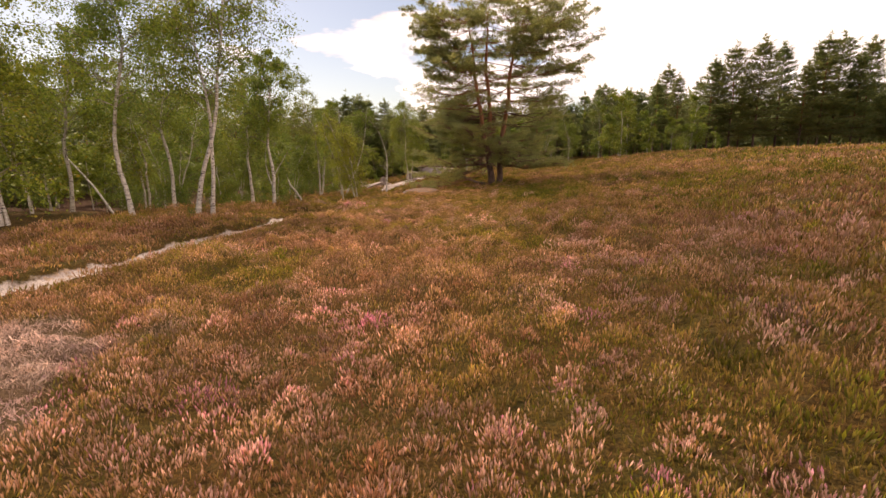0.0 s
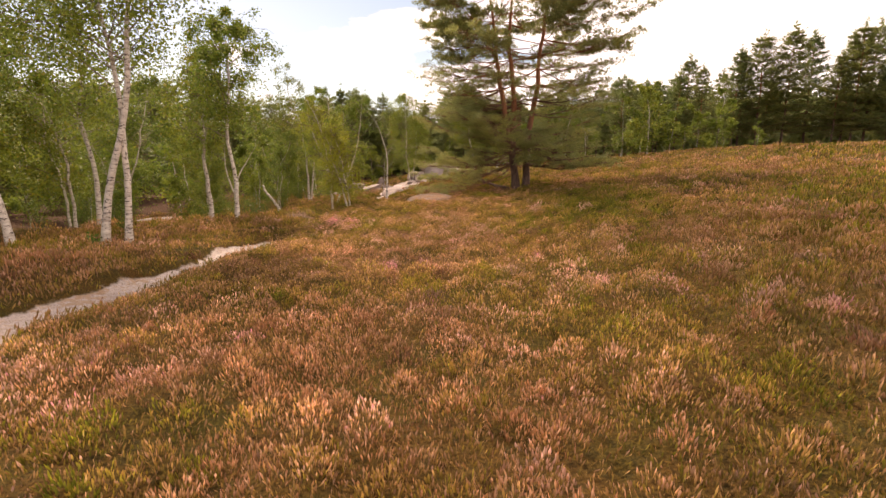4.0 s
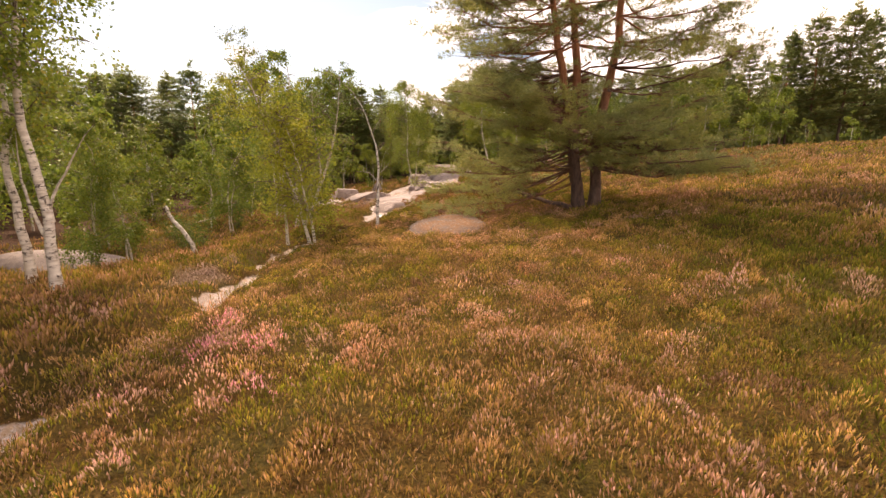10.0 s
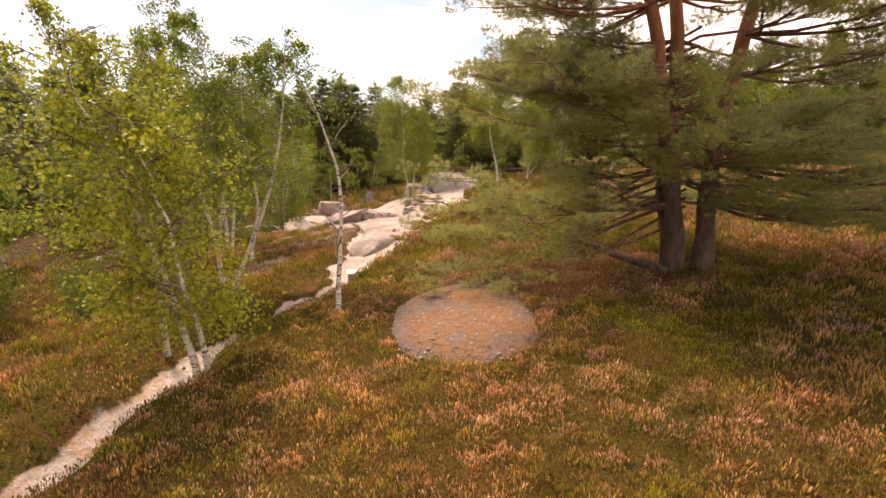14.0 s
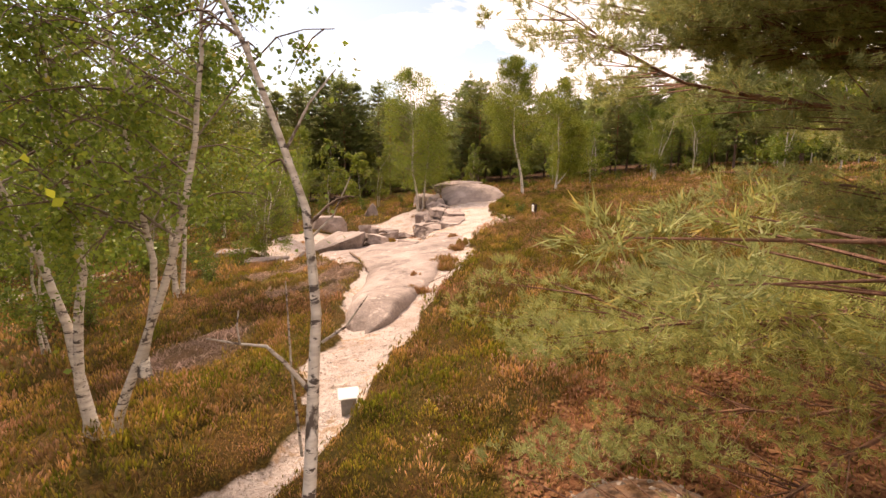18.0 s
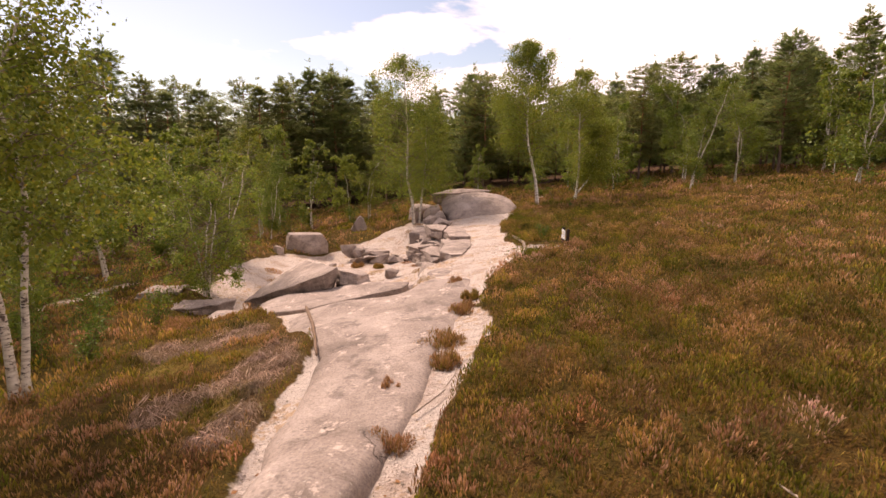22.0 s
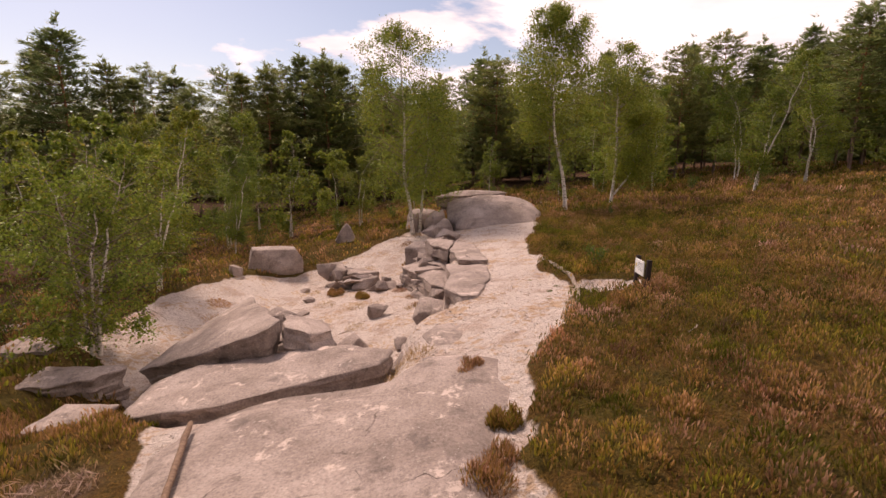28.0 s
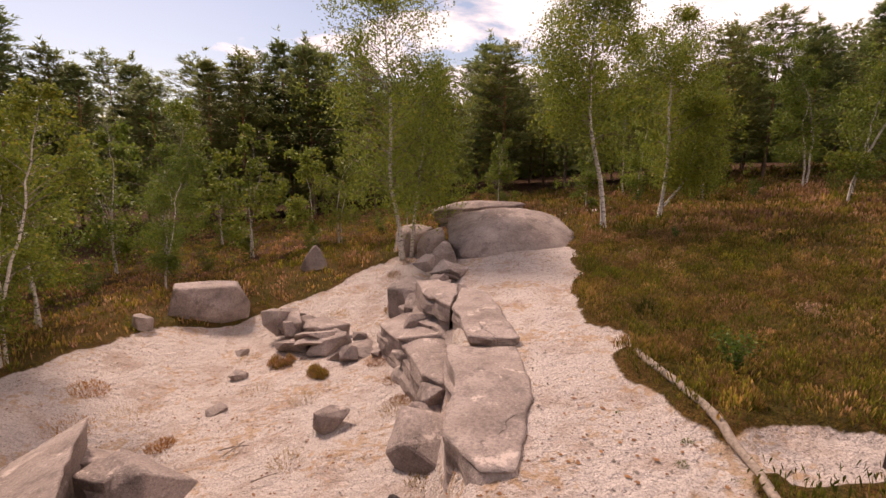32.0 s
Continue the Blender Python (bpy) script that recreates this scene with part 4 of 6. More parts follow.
# ---- rocks ----
def pavement_rock():
    """The long worn slab that the path runs over."""
    n, m = 90, 44
    yy = np.linspace(39.3, 51.0, n)
    L = np.interp(yy, (39.3, 39.8, 41, 43, 45.5, 46.8, 47.9, 48.7, 49.5, 50.1, 50.7, 51.0), (-3.9, -4.4, -4.65, -4.75, -4.85, -5.7, -6.6, -7.0, -6.9, -6.2, -4.6, -3.4))
    R = np.interp(yy, (39.3, 39.8, 41, 43, 45.5, 47.5, 49.5, 50.5, 51.0), (-3.8, -3.3, -2.9, -2.5, -2.1, -1.55, -1.15, -1.2, -2.2))
    u = np.linspace(-1, 1, m)
    Y = np.repeat(yy[:, None], m, 1)
    c, hw = (L + R) / 2, (R - L) / 2
    X = c[:, None] + hw[:, None] * u[None]
    X = X + 0.12 * vnoise(X, Y, 1.1, 41) * np.abs(u)[None] ** 2
    edge = np.maximum(np.abs(u)[None] ** 7, np.repeat((np.abs(np.linspace(-1, 1, n)) ** 16)[:, None], m, 1))
    g = ground_z(X, Y)
    Z = g + 0.17 - (np.where(u[None] > 0, 0.22, 0.42) + 0.7 * sst(47.5, 49.5, Y) * (u[None] < 0.3)) * edge + 0.035 * vnoise(X, Y, 0.9, 42) + 0.015 * vnoise(X, Y, 3, 43)
    Z += 0.25 * bell(X, Y, -3.9, 40.8, 1.1, 1.1) * (1 - edge)
    flat = np.minimum(-0.88 + 0.125 * (X + 6.4), -0.5)
    Z = np.where(Y > 47.5, Z + (np.maximum(Z, flat) - Z) * sst(47.5, 49, Y) * (1 - edge), Z)
    V = np.stack([X, Y, Z], -1).reshape(-1, 3)
    i, j = np.meshgrid(np.arange(n - 1), np.arange(m - 1), indexing="ij")
    F = np.stack([i * m + j, i * m + j + 1, (i + 1) * m + j + 1, (i + 1) * m + j], -1).reshape(-1, 4)
    tagged(new("rock_slab", mesh_from("rock_slab", V, [F], ROCK)), "long flat worn grey sandstone slab dusted with pale sand", "rock", "boulders")


pavement_rock()
outcrop = rock("rock_outcrop", -0.7, 31.8, -0.42, 1.6, 2.5, 0.66, 6, "low rounded rock outcrop strewn with brown pine needles", 1, 1.25, 0.5, mat=LITTER_ROCK, rough=0.03, facets=5)
block("boulder", [(-20.8, 33.4), (-19, 32.9), (-16.8, 32.9), (-14.9, 33.4), (-14.15, 34.4), (-14.4, 35.6), (-16, 36.4), (-19, 36.3), (-20.8, 35.0)], -1.95, -3.1, "long low grey boulder with a cracked, bedded end", 2, (0.03, 0.02), 0.62, 2.2, 0.28, 0.24, wobble=0.12)
rock("boulder", -3.0, 69.4, -0.55, 0.55, 0.75, 0.8, 10, "grey boulder beside a domed rock", 26, 12, 0.3, rough=0.12)
rock("boulder", -3.9, 71.0, -0.6, 0.85, 0.85, 0.9, 40, "dark grey boulder behind a birch trunk", 27, 12, 0.3, rough=0.12)
rock("boulder", -2.5, 67.4, -0.6, 0.42, 0.6, 0.65, 0, "small grey block leaning on a domed rock", 28, 12, 0.4, rough=0.12)
block("rock_slab", [(-8.05, 50.45), (-6.8, 50.5), (-5.5, 50.8), (-4.5, 51.15), (-3.4, 51.4), (-3.25, 52.0), (-4.4, 52.6), (-6.0, 52.65), (-7.6, 52.55), (-8.3, 51.8)], -0.93, -2.0, "long grey sandstone slab with a dark undercut edge", 3, (0.13, 0.03), 0.03, 2.5, -0.35, 0.08)
block("boulder", [(-9.6, 53.25), (-7.7, 52.65), (-6.05, 52.5), (-6.0, 52.95), (-7.0, 54.5), (-8.15, 56.5), (-9.05, 55.3)], -0.88, -2.4, "large tilted wedge of grey sandstone with dark front face", 4, (0.38, 0.08), 0.05, 2.5, -0.42, 0.05)
block("boulder", [(-5.85, 52.75), (-5.2, 52.5), (-4.8, 53.1), (-5.3, 54.1), (-6.5, 54.5)], -0.52, -2.2, "broken grey sandstone block beside a tilted wedge", 5, (-0.12, -0.15), 0.08, 2, 0.08, 0.14)
rock("boulder", -4.75, 54.6, -1.95, 0.48, 0.42, 0.58, 30, "dark grey pointed boulder at the foot of the slab", 7, 12, 0.2, taper=0.45)
block("boulder", [(-3.4, 51.9), (-2.8, 51.6), (-2.5, 52.4), (-2.6, 53.3), (-3.3, 53.3)], -0.85, -2.2, "rounded grey boulder leaning on the ledge", 8, (0.3, 0), 0.2, 2, 0.1, 0.05)
block("rock_ledge", [(-2.05, 54.1), (-1.5, 54.05), (-1.0, 52.8), (-1.1, 51.6), (-1.6, 51.1), (-2.5, 51.35), (-2.8, 52.2), (-2.25, 53.0)], -0.24, -2.2, "broad grey sandstone ledge beside the sandy path", 9, (0.08, 0.0), 0.09, 3)
block("rock_ledge", [(-2.3, 58.0), (-0.98, 57.95), (-0.98, 56.5), (-1.06, 55.9), (-1.5, 54.25), (-1.9, 54.25), (-2.38, 55.0), (-2.2, 56.2)], -0.07, -1.75, "flat topped sandstone ledge above a sandy hollow", 10, (0.03, 0), 0.03, 4, 0.1, 0.2)
block("rock_ledge", [(-1.9, 58.1), (-0.95, 58.02), (-1.1, 59.6), (-1.3, 61.3), (-1.95, 61.75), (-2.2, 60.0)], 0.02, -1.7, "flat topped sandstone ledge beside the path", 11, (0.02, 0), 0.03, 4, 0.15, 0.22)
block("rock_ledge", [(-2.25, 60.2), (-2.05, 61.9), (-2.6, 62.6), (-3.2, 62.6), (-2.9, 61.2)], -0.05, -1.6, "cracked grey sandstone ledge with dark joints", 12, (0.08, 0), 0.06, 3, 0.12, 0.22)
block("rock_ledge", [(-2.35, 57.9), (-2.3, 59.5), (-2.4, 62.0), (-3.2, 63.0), (-4.2, 62.0), (-3.2, 59.7), (-2.8, 58.4)], -0.95, -2.1, "mossy lower sandstone step below the ledge", 13, (0.12, 0), 0.12, 2, 0.2, 0.22)
block("rock_dome", [(-1.75, 66.75), (0, 66.5), (1.95, 66.75), (2.65, 68.5), (2.4, 70.2), (1.0, 70.8), (-1.0, 70.8), (-2.35, 70.2), (-2.25, 68.0)], 0.36, -1.2, "big smooth domed sandstone rock rising from the sand", 24, (0.02, 0.27), 0.68, 2.6, 0.1, 0.08)
block("rock_slab", [(-3.1, 70.95), (-1.6, 71.0), (0.4, 71.1), (1.3, 71.6), (0.7, 72.8), (-2.9, 72.4)], 1.10, 0.2, "thin overhanging cap slab of grey sandstone", 25, (0.06, 0), 0.26, 2, -0.4, 0.28, wobble=0.18)


def chunk(name, x, y, z, sx, sy, sz, turn, tilt, label, seed, group="broken stones", corners=15, taper=0.0):
    """A broken angular stone of half sizes sx, sy, sz, with chipped edges."""
    r = np.random.default_rng(seed)
    bm = bmesh.new()
    for _ in range(corners):
        p = r.uniform(-1, 1, 3)
        p /= max(np.abs(p).max(), 0.01) ** 0.85 * (1 + 0.12 * np.linalg.norm(p))
        p[:2] *= 1 - taper * (p[2] + 1) / 2
        bm.verts.new(Vector(p * (sx, sy, sz)))
    bmesh.ops.convex_hull(bm, input=bm.verts[:])
    bmesh.ops.delete(bm, geom=[v for v in bm.verts if not v.link_faces], context="VERTS")
    bmesh.ops.dissolve_limit(bm, angle_limit=0.3, verts=bm.verts[:], edges=bm.edges[:])
    bmesh.ops.bevel(bm, geom=bm.edges[:], offset=0.05 * min(sx, sy, sz), segments=1, affect="EDGES", clamp_overlap=True)
    me = bpy.data.meshes.new(name)
    bm.to_mesh(me)
    bm.free()
    me.materials.append(ROCK)
    ob = new(name, me)
    ob.matrix_basis = pose(x, y, z, tilt[0], tilt[1], turn)
    return tagged(ob, label, "rock", group)


def crag(line, n, size, low, high, wide, label, seed, group):
    """Broken, bedded rock: angular plates heaped along a line in the plan."""
    r = np.random.default_rng(seed)
    L = np.array(line, float)
    k = np.linspace(0, 1, len(L))
    for i in range(n):
        q = (i + r.uniform(0, 1)) / n
        x, y = np.interp(q, k, L[:, 0]) + r.normal(0, wide), np.interp(q, k, L[:, 1]) + r.normal(0, wide)
        u = size * r.uniform(0.6, 1.35)
        chunk("broken_rock", float(x), float(y), float(r.uniform(low, high)), u * r.uniform(0.8, 1.3), u * r.uniform(0.7, 1.1), u * r.uniform(0.4, 0.75), float(r.uniform(-35, 35)), (float(r.normal(0, 8)), float(r.normal(0, 8))), label, seed * 50 + i, group)


crag([(-8.0, 64.6), (-6.9, 63.7), (-6.1, 63.0), (-5.2, 62.4)], 13, 0.66, -2.3, -1.85, 0.28, "cracked grey rock piece in the sandy hollow", 41, "broken rocks in the hollow")
crag([(-2.35, 56.6), (-2.45, 58.2), (-2.6, 59.6), (-2.85, 61.0), (-3.0, 62.6), (-2.9, 64.0)], 15, 0.72, -1.65, -0.85, 0.14, "broken bedded rock below the ledge", 42, "broken rocks of the ledge")
crag([(-7.7, 56.4), (-6.6, 55.1), (-5.7, 54.2)], 8, 0.55, -1.65, -1.15, 0.1, "broken grey rock at the flank of a tilted wedge", 44, "broken rocks beside the wedge")
crag([(-2.3, 62.4), (-2.4, 64.2), (-2.6, 65.4)], 8, 0.42, -0.5, -0.1, 0.2, "cracked grey rock beside a birch foot", 43, "broken rocks of the ledge")
for x, y, sx, sy, sz, label, seed in ((-4.6, 58.2, 0.36, 0.3, 0.32, "dark angular stone lying on pale sand", 6), (-7.9, 61.3, 0.28, 0.2, 0.15, "small grey stone half sunk in sand", 19), (-7.6, 59.5, 0.3, 0.17, 0.11, "small flat stone lying on sand", 20), (-4.95, 61.5, 0.2, 0.3, 0.34, "upright slab of grey stone on the sand", 17),
                                      (-4.3, 61.7, 0.24, 0.2, 0.14, "broken piece of grey sandstone lying on sand", 21), (-3.4, 55.0, 0.42, 0.3, 0.2, "broken piece of grey sandstone lying on sand", 22), (-3.0, 54.3, 0.4, 0.36, 0.3, "broken piece of grey sandstone lying on sand", 23), (-5.0, 63.3, 0.26, 0.22, 0.18, "broken piece of grey sandstone lying on sand", 24), (-8.6, 63.2, 0.22, 0.2, 0.14, "broken piece of grey sandstone lying on sand", 25)):
    chunk("stone", x, y, float(ground_z(x, y)) + 0.45 * sz, sx, sy, sz, 20.0 + 37 * seed, (4, -5), label, seed, "stones on the sand")
chunk("boulder", -10.75, 65.7, -1.72, 1.5, 0.85, 0.85, 16, (3, 5), "large square grey boulder at the edge of the sand", 33, "boulders", 34)
chunk("boulder", -14.6, 33.7, -2.55, 0.7, 0.5, 0.38, 20, (4, -6), "broken flat piece at the end of a long boulder", 61, "boulders", 20)
chunk("boulder", -11.85, 63.6, -1.8, 0.34, 0.32, 0.45, 30, (0, 10), "small upright boulder beside a larger one", 52, "boulders", 18)
chunk("boulder", -8.2, 69.9, -1.15, 0.95, 0.6, 0.85, 10, (0, 0), "pointed grey boulder in the heather", 53, "boulders", 22, 0.75)
chunk("boulder", -3.4, 64.7, -1.25, 0.85, 0.95, 0.7, -20, (0, 6), "weathered sandstone block below a birch", 54, "boulders", 24)
block("rock_slab", [(-9.6, 50.0), (-8.5, 50.3), (-8.3, 50.8), (-9.5, 51.0)], -1.22, -2.0, "flat broken rock at the foot of the slab", 35, (0.08, 0.02), 0.05, 3, -0.15, 0.1)
block("rock_slab", [(-12.2, 52.3), (-10.2, 52.6), (-9.9, 53.3), (-12.0, 53.5)], -1.6, -2.4, "low flat rock under a leafy birch", 29, (0.05, 0.02), 0.05, 3, -0.15, 0.1)
block("rock_slab", [(-14.1, 54.0), (-12.4, 54.0), (-12.5, 55.0), (-14.0, 55.1)], -1.5, -2.5, "flat grey rock among heather", 30, (0.05, 0.02), 0.05, 3, -0.1, 0.12)
rock("boulder", 21.4, 66.0, 1.55, 0.75, 0.55, 0.5, 15, "grey boulder standing in the open heath", 33, 9, 0.1)


def scatter(name, P, size, mat, label, category, seed, flat=0.5, nrm=None):
    """Many small angular bits lying at the points P, in one piece."""
    r = np.random.default_rng(seed)
    base = np.array([[1, 0, 0], [-0.8, 0.3, 0], [0.1, 1, 0], [-0.2, -0.9, 0], [0.1, 0, 1], [0, 0, -1]], float)
    tri = np.array([[0, 2, 4], [2, 1, 4], [1, 3, 4], [3, 0, 4], [2, 0, 5], [1, 2, 5], [3, 1, 5], [0, 3, 5]])
    n = len(P)
    V = np.repeat(base[None], n, 0) * r.uniform(0.5, 1.3, (n, 6, 1))
    a = r.uniform(0, 2 * np.pi, n)
    c, sn = np.cos(a)[:, None], np.sin(a)[:, None]
    sc = (size * r.uniform(0.5, 1.6, n))[:, None]
    lx = r.uniform(0.7, 1.6, n)[:, None]
    X, Y, Z = V[:, :, 0] * lx, V[:, :, 1], V[:, :, 2] * flat
    V = np.stack([(X * c - Y * sn) * sc, (X * sn + Y * c) * sc, Z * sc], -1) + P[:, None]
    F = (tri[None] + 6 * np.arange(n)[:, None, None]).reshape(-1, 3)
    tagged(new(name, mesh_from(name, V.reshape(-1, 3), [F], mat, False)), label, category, kind="stuff")


def on_top(ob, n, seed, up=0.0):
    r = np.random.default_rng(seed)
    m = np.array(ob.matrix_basis)
    co = np.array([v.co[:] for v in ob.data.vertices]) @ m[:3, :3].T + m[:3, 3]
    co = co[co[:, 2] > np.percentile(co[:, 2], 45)]
    return co[r.integers(0, len(co), n)] + r.normal(0, 0.02, (n, 3)) * (1, 1, 0) + (0, 0, up)


scatter("pebbles", on_top(outcrop, 1500, 5), 0.028, PEBBLE, "grey and rusty pebbles and flakes lying on a rock outcrop", "pebbles", 61)
scatter("stones", on_top(outcrop, 520, 7, -0.008), 0.034, PEBBLE, "fist-sized grey and pale stones lying on a rock outcrop", "stones", 68, 0.5)
scatter("needle_litter", on_top(outcrop, 900, 6), 0.022, RUST_LITTER, "rusty pine litter lying on a rock outcrop", "litter", 62, 0.2)
_r = np.random.default_rng(63)
_x, _y = _r.uniform(-12.5, 2.5, 9000), _r.uniform(37, 71, 9000)
_k = sand_at(_x, _y) > 0.6
_x, _y = _x[_k], _y[_k]
scatter("pebbles", np.stack([_x, _y, top_z(_x, _y) + 0.006], 1), 0.018, PEBBLE, "small stones lying on the pale sand", "pebbles", 64, 0.6)
_x, _y = _r.uniform(-12.5, 2.5, 7000), _r.uniform(37, 71, 7000)
_k = (sand_at(_x, _y) > 0.5) & (vnoise(_x, _y, 0.6, 65) > -0.1)
_x, _y = _x[_k], _y[_k]
scatter("bark_litter", np.stack([_x, _y, top_z(_x, _y) + 0.008], 1), 0.024, RUST_LITTER, "bits of bark and dead twigs on the sand", "litter", 66, 0.18)
_x, _y = _r.uniform(-1.5, 6.2, 5000), _r.uniform(32, 36.6, 5000)
_k = litter_at(_x, _y) > 0.5
_x, _y = _x[_k], _y[_k]
scatter("needle_litter", np.stack([_x, _y, top_z(_x, _y) + 0.01], 1), 0.035, RUST_LITTER, "rusty needle and cone litter under a pine", "litter", 67, 0.25)

# ---- large pine ----
def hero_shape(f):
    return np.interp(f, (0, 0.06, 0.2, 0.36, 0.45, 0.6, 0.8, 0.93, 1.0), (0.5, 0.92, 0.95, 0.8, 0.78, 0.98, 0.95, 0.75, 0.45))


tree("scots_pine", pine(101, 13.8, [(-0.15, 0, -2.0, 0.3, 0.95, 3.2), (0.12, 0.15, -0.3, 0.3, 1.0, 1.4), (0.5, -0.1, 1.2, -0.2, 0.97, -0.6)],
                        0.13, 4.9, 0.98, 0.135, 0.018, 7, 0.21, hero_shape, NEEDLE_NEAR, 10, 0.04, 19,
                        [(2.9, -1.0, -3.3, 2.7), (3.2, 0.5, -3.5, 3.1), (2.7, 1.9, -3.1, 2.2), (2.3, 0.3, -2.8, 1.9), (3.4, -2.0, -2.8, 3.4), (2.1, 3.7, -2.2, 1.4), (2.6, 4.6, -0.6, 2.0), (3.6, 1.4, -2.6, 3.7), (1.6, -5.8, -0.1, 0.80), (2.4, -5.5, -0.6, 1.45), (1.8, -5.0, 1.1, 0.95), (1.3, -4.6, 0.4, 0.55), (2.6, -5.8, 1.8, 1.30), (3.0, -4.2, -1.1, 2.00), (2.0, -3.2, 2.7, 1.10), (2.2, -5.0, -2.1, 1.60), (4.2, -3.4, -2.1, 4.70), (4.6, -3.9, -0.6, 5.30), (4.0, -2.2, -3.3, 4.40), (4.4, -4.2, 0.4, 4.60), (3.4, 3.6, -1.4, 4.0), (3.0, 2.6, -3.0, 3.2), (5.4, 3.4, -2.2, 6.6), (2.2, 4.4, -1.8, 1.8), (3.8, -5.2, 0.6, 4.3), (4.4, -4.4, -0.2, 4.8), (4.6, -3.6, 1.3, 5.1), (4.0, -2.8, -1.2, 4.7), (4.6, -3.0, 0.8, 4.9), (4.9, -2.2, 1.6, 5.2), (4.3, -1.8, 0.4, 4.4), (5.0, -3.2, 2.2, 5.6), (4.6, -3.2, 2.8, 4.7), (5.0, -2.4, 3.6, 5.3), (5.4, -1.4, 4.2, 5.9), (4.2, -1.8, 3.0, 4.2), (5.2, -3.4, 3.4, 5.5), (5.6, -0.4, 4.6, 6.2)],
                        [(4.6, -3.5, 1.9, 4.5), (4.6, -4.0, 2.0, 5.2), (5.0, -3.7, 3.3, 5.1), (5.2, -3.3, 3.7, 5.5), (4.8, -3.1, 3.5, 4.8), (5.0, -2.7, 3.9, 5.2), (5.2, -3.5, 2.9, 5.5), (4.6, -2.5, 3.6, 4.6)]),
     4.6, 34.2, "big many-stemmed scots pine with low spreading boughs", "tree", "", 0)

# ---- near birches ----
def rooted(x, y, *way):
    """A stem's way, given in the world, as seen from the tree's foot."""
    z = float(ground_z(x, y)) - 0.05
    return [(p[0] - x, p[1] - y if len(p) == 3 else 0.0, p[-1] - z) for p in way]


near = [
    ("silver_birch", (201, 10.5, [(0, 0, 0, 0, 1.0, rooted(-12.3, 18.2, (-12.3, -0.1), (-12.42, 1.04), (-12.72, 2.45), (-12.66, 3.82), (-12.4, 4.94), (-12.03, 6.03), (-11.76, 7.32), (-12.2, 8.6), (-12.5, 10.4)))], 10000), -12.3, 18.2, "leaning white birch with loose green crown"),
    ("silver_birch", (202, 11.5, [(0, 0, 0, 0, 1.0, rooted(-9.3, 17.75, (-9.36, -0.1), (-9.2, 0.6), (-8.88, 1.99), (-8.49, 3.12), (-8.13, 3.9), (-8.05, 5.32), (-7.76, 6.79), (-7.51, 8.43), (-7.4, 11.2))), (0, 0, 0, 0, 0.85, rooted(-9.3, 17.75, (-8.8, 17.95, -0.1), (-8.57, 17.95, 1.53), (-8.5, 17.9, 2.9), (-8.45, 17.9, 4.2), (-8.9, 18.1, 6.5), (-9.2, 18.2, 9.6)))], 13000), -9.3, 17.75, "twin-stemmed white birch with tall green crown"),
    ("silver_birch", (203, 10.0, [(0, 0, -0.4, 0.3, 1.0)], 8000), -13.4, 23.4, "straight white birch with thin green crown"),
    ("silver_birch", (204, 9.5, [(0, 0, 0.2, 0.3, 1.0)], 8000), -18.3, 22.6, "white birch at the edge of the wood"),
    ("silver_birch", (205, 8.2, [(0, 0, 0, 0, 1.0, rooted(-8.4, 24.4, (-8.4, -0.3), (-8.39, 0.77), (-8.3, 1.62), (-8.39, 2.2), (-8.55, 2.58), (-8.61, 3.07), (-8.48, 3.68), (-8.45, 4.39), (-8.31, 5.09), (-8.27, 5.76), (-8.35, 8.0))),
                                (0, 0, 0, 0, 0.3, rooted(-8.4, 24.4, (-8.32, 1.5), (-7.98, 2.07), (-7.59, 2.64), (-7.18, 3.09)), "bare"), (0, 0, 0, 0, 0.3, rooted(-8.4, 24.4, (-8.42, 0.9), (-8.52, 1.15), (-8.68, 1.69), (-8.76, 2.33), (-8.69, 2.95)), "bare")], 9000), -8.4, 24.4, "forked white birch with bare side limb"),
    ("silver_birch", (206, 7.5, [(0, 0, -0.3, 0.1, 1.0)], 5000), -10.2, 25.9, "slender white birch beside a forked one"),
]
for name, (seed, h, stems, nl), x, y, label in near:
    tree(name, birch(seed, h, stems, int(nl * 1.9), 0.085, 0.42, 0.26, 0.10, None, 40, 1.3, 0.0, 8, True, 1.15, 0.022), x, y, label, "tree", "birches along the path")
tree("young_birch", birch(210, 6.0, [(0, 0, -1.3, -0.3, 1.0), (0.1, 0.1, -0.6, -0.3, 0.75)], 15000, 0.07, 0.2, 0.30, 0.055, YELLOW_LEAF, 44, 1.0, 0.0, 8, True, 1.4), -4.95, 30.3, "young yellowing birch leafy to its foot", "tree", "birches along the path")
tree("young_birch", birch(217, 5.6, [(0, 0, -0.25, 0.3, 1.0)], 1500, 0.055, 0.6, 0.10, 0.05, YELLOW_LEAF), -6.0, 31.2, "slim yellowing birch beside the path", "tree", "birches along the path")
tree("dead_birch", birch(211, 6.0, [(0, 0, 0, 0, 1.0, rooted(-3.12, 32.35, (-3.12, 32.35, -0.45), (-3.18, 32.8, 0.65), (-3.14, 33.0, 1.2), (-3.11, 33.2, 1.9), (-3.17, 33.4, 2.35), (-3.27, 33.5, 3.0), (-3.44, 33.5, 3.4), (-3.56, 33.5, 3.75), (-3.7, 33.5, 4.25), (-4.0, 33.5, 4.75), (-4.5, 33.5, 5.2), (-5.0, 33.4, 5.5)))], 40, 0.05, 0.5, 0.08, 0.055, None, 7, 2.2, 0.5, 10), -3.12, 32.35, "almost bare leaning white birch beside the path", "tree", "birches along the path")
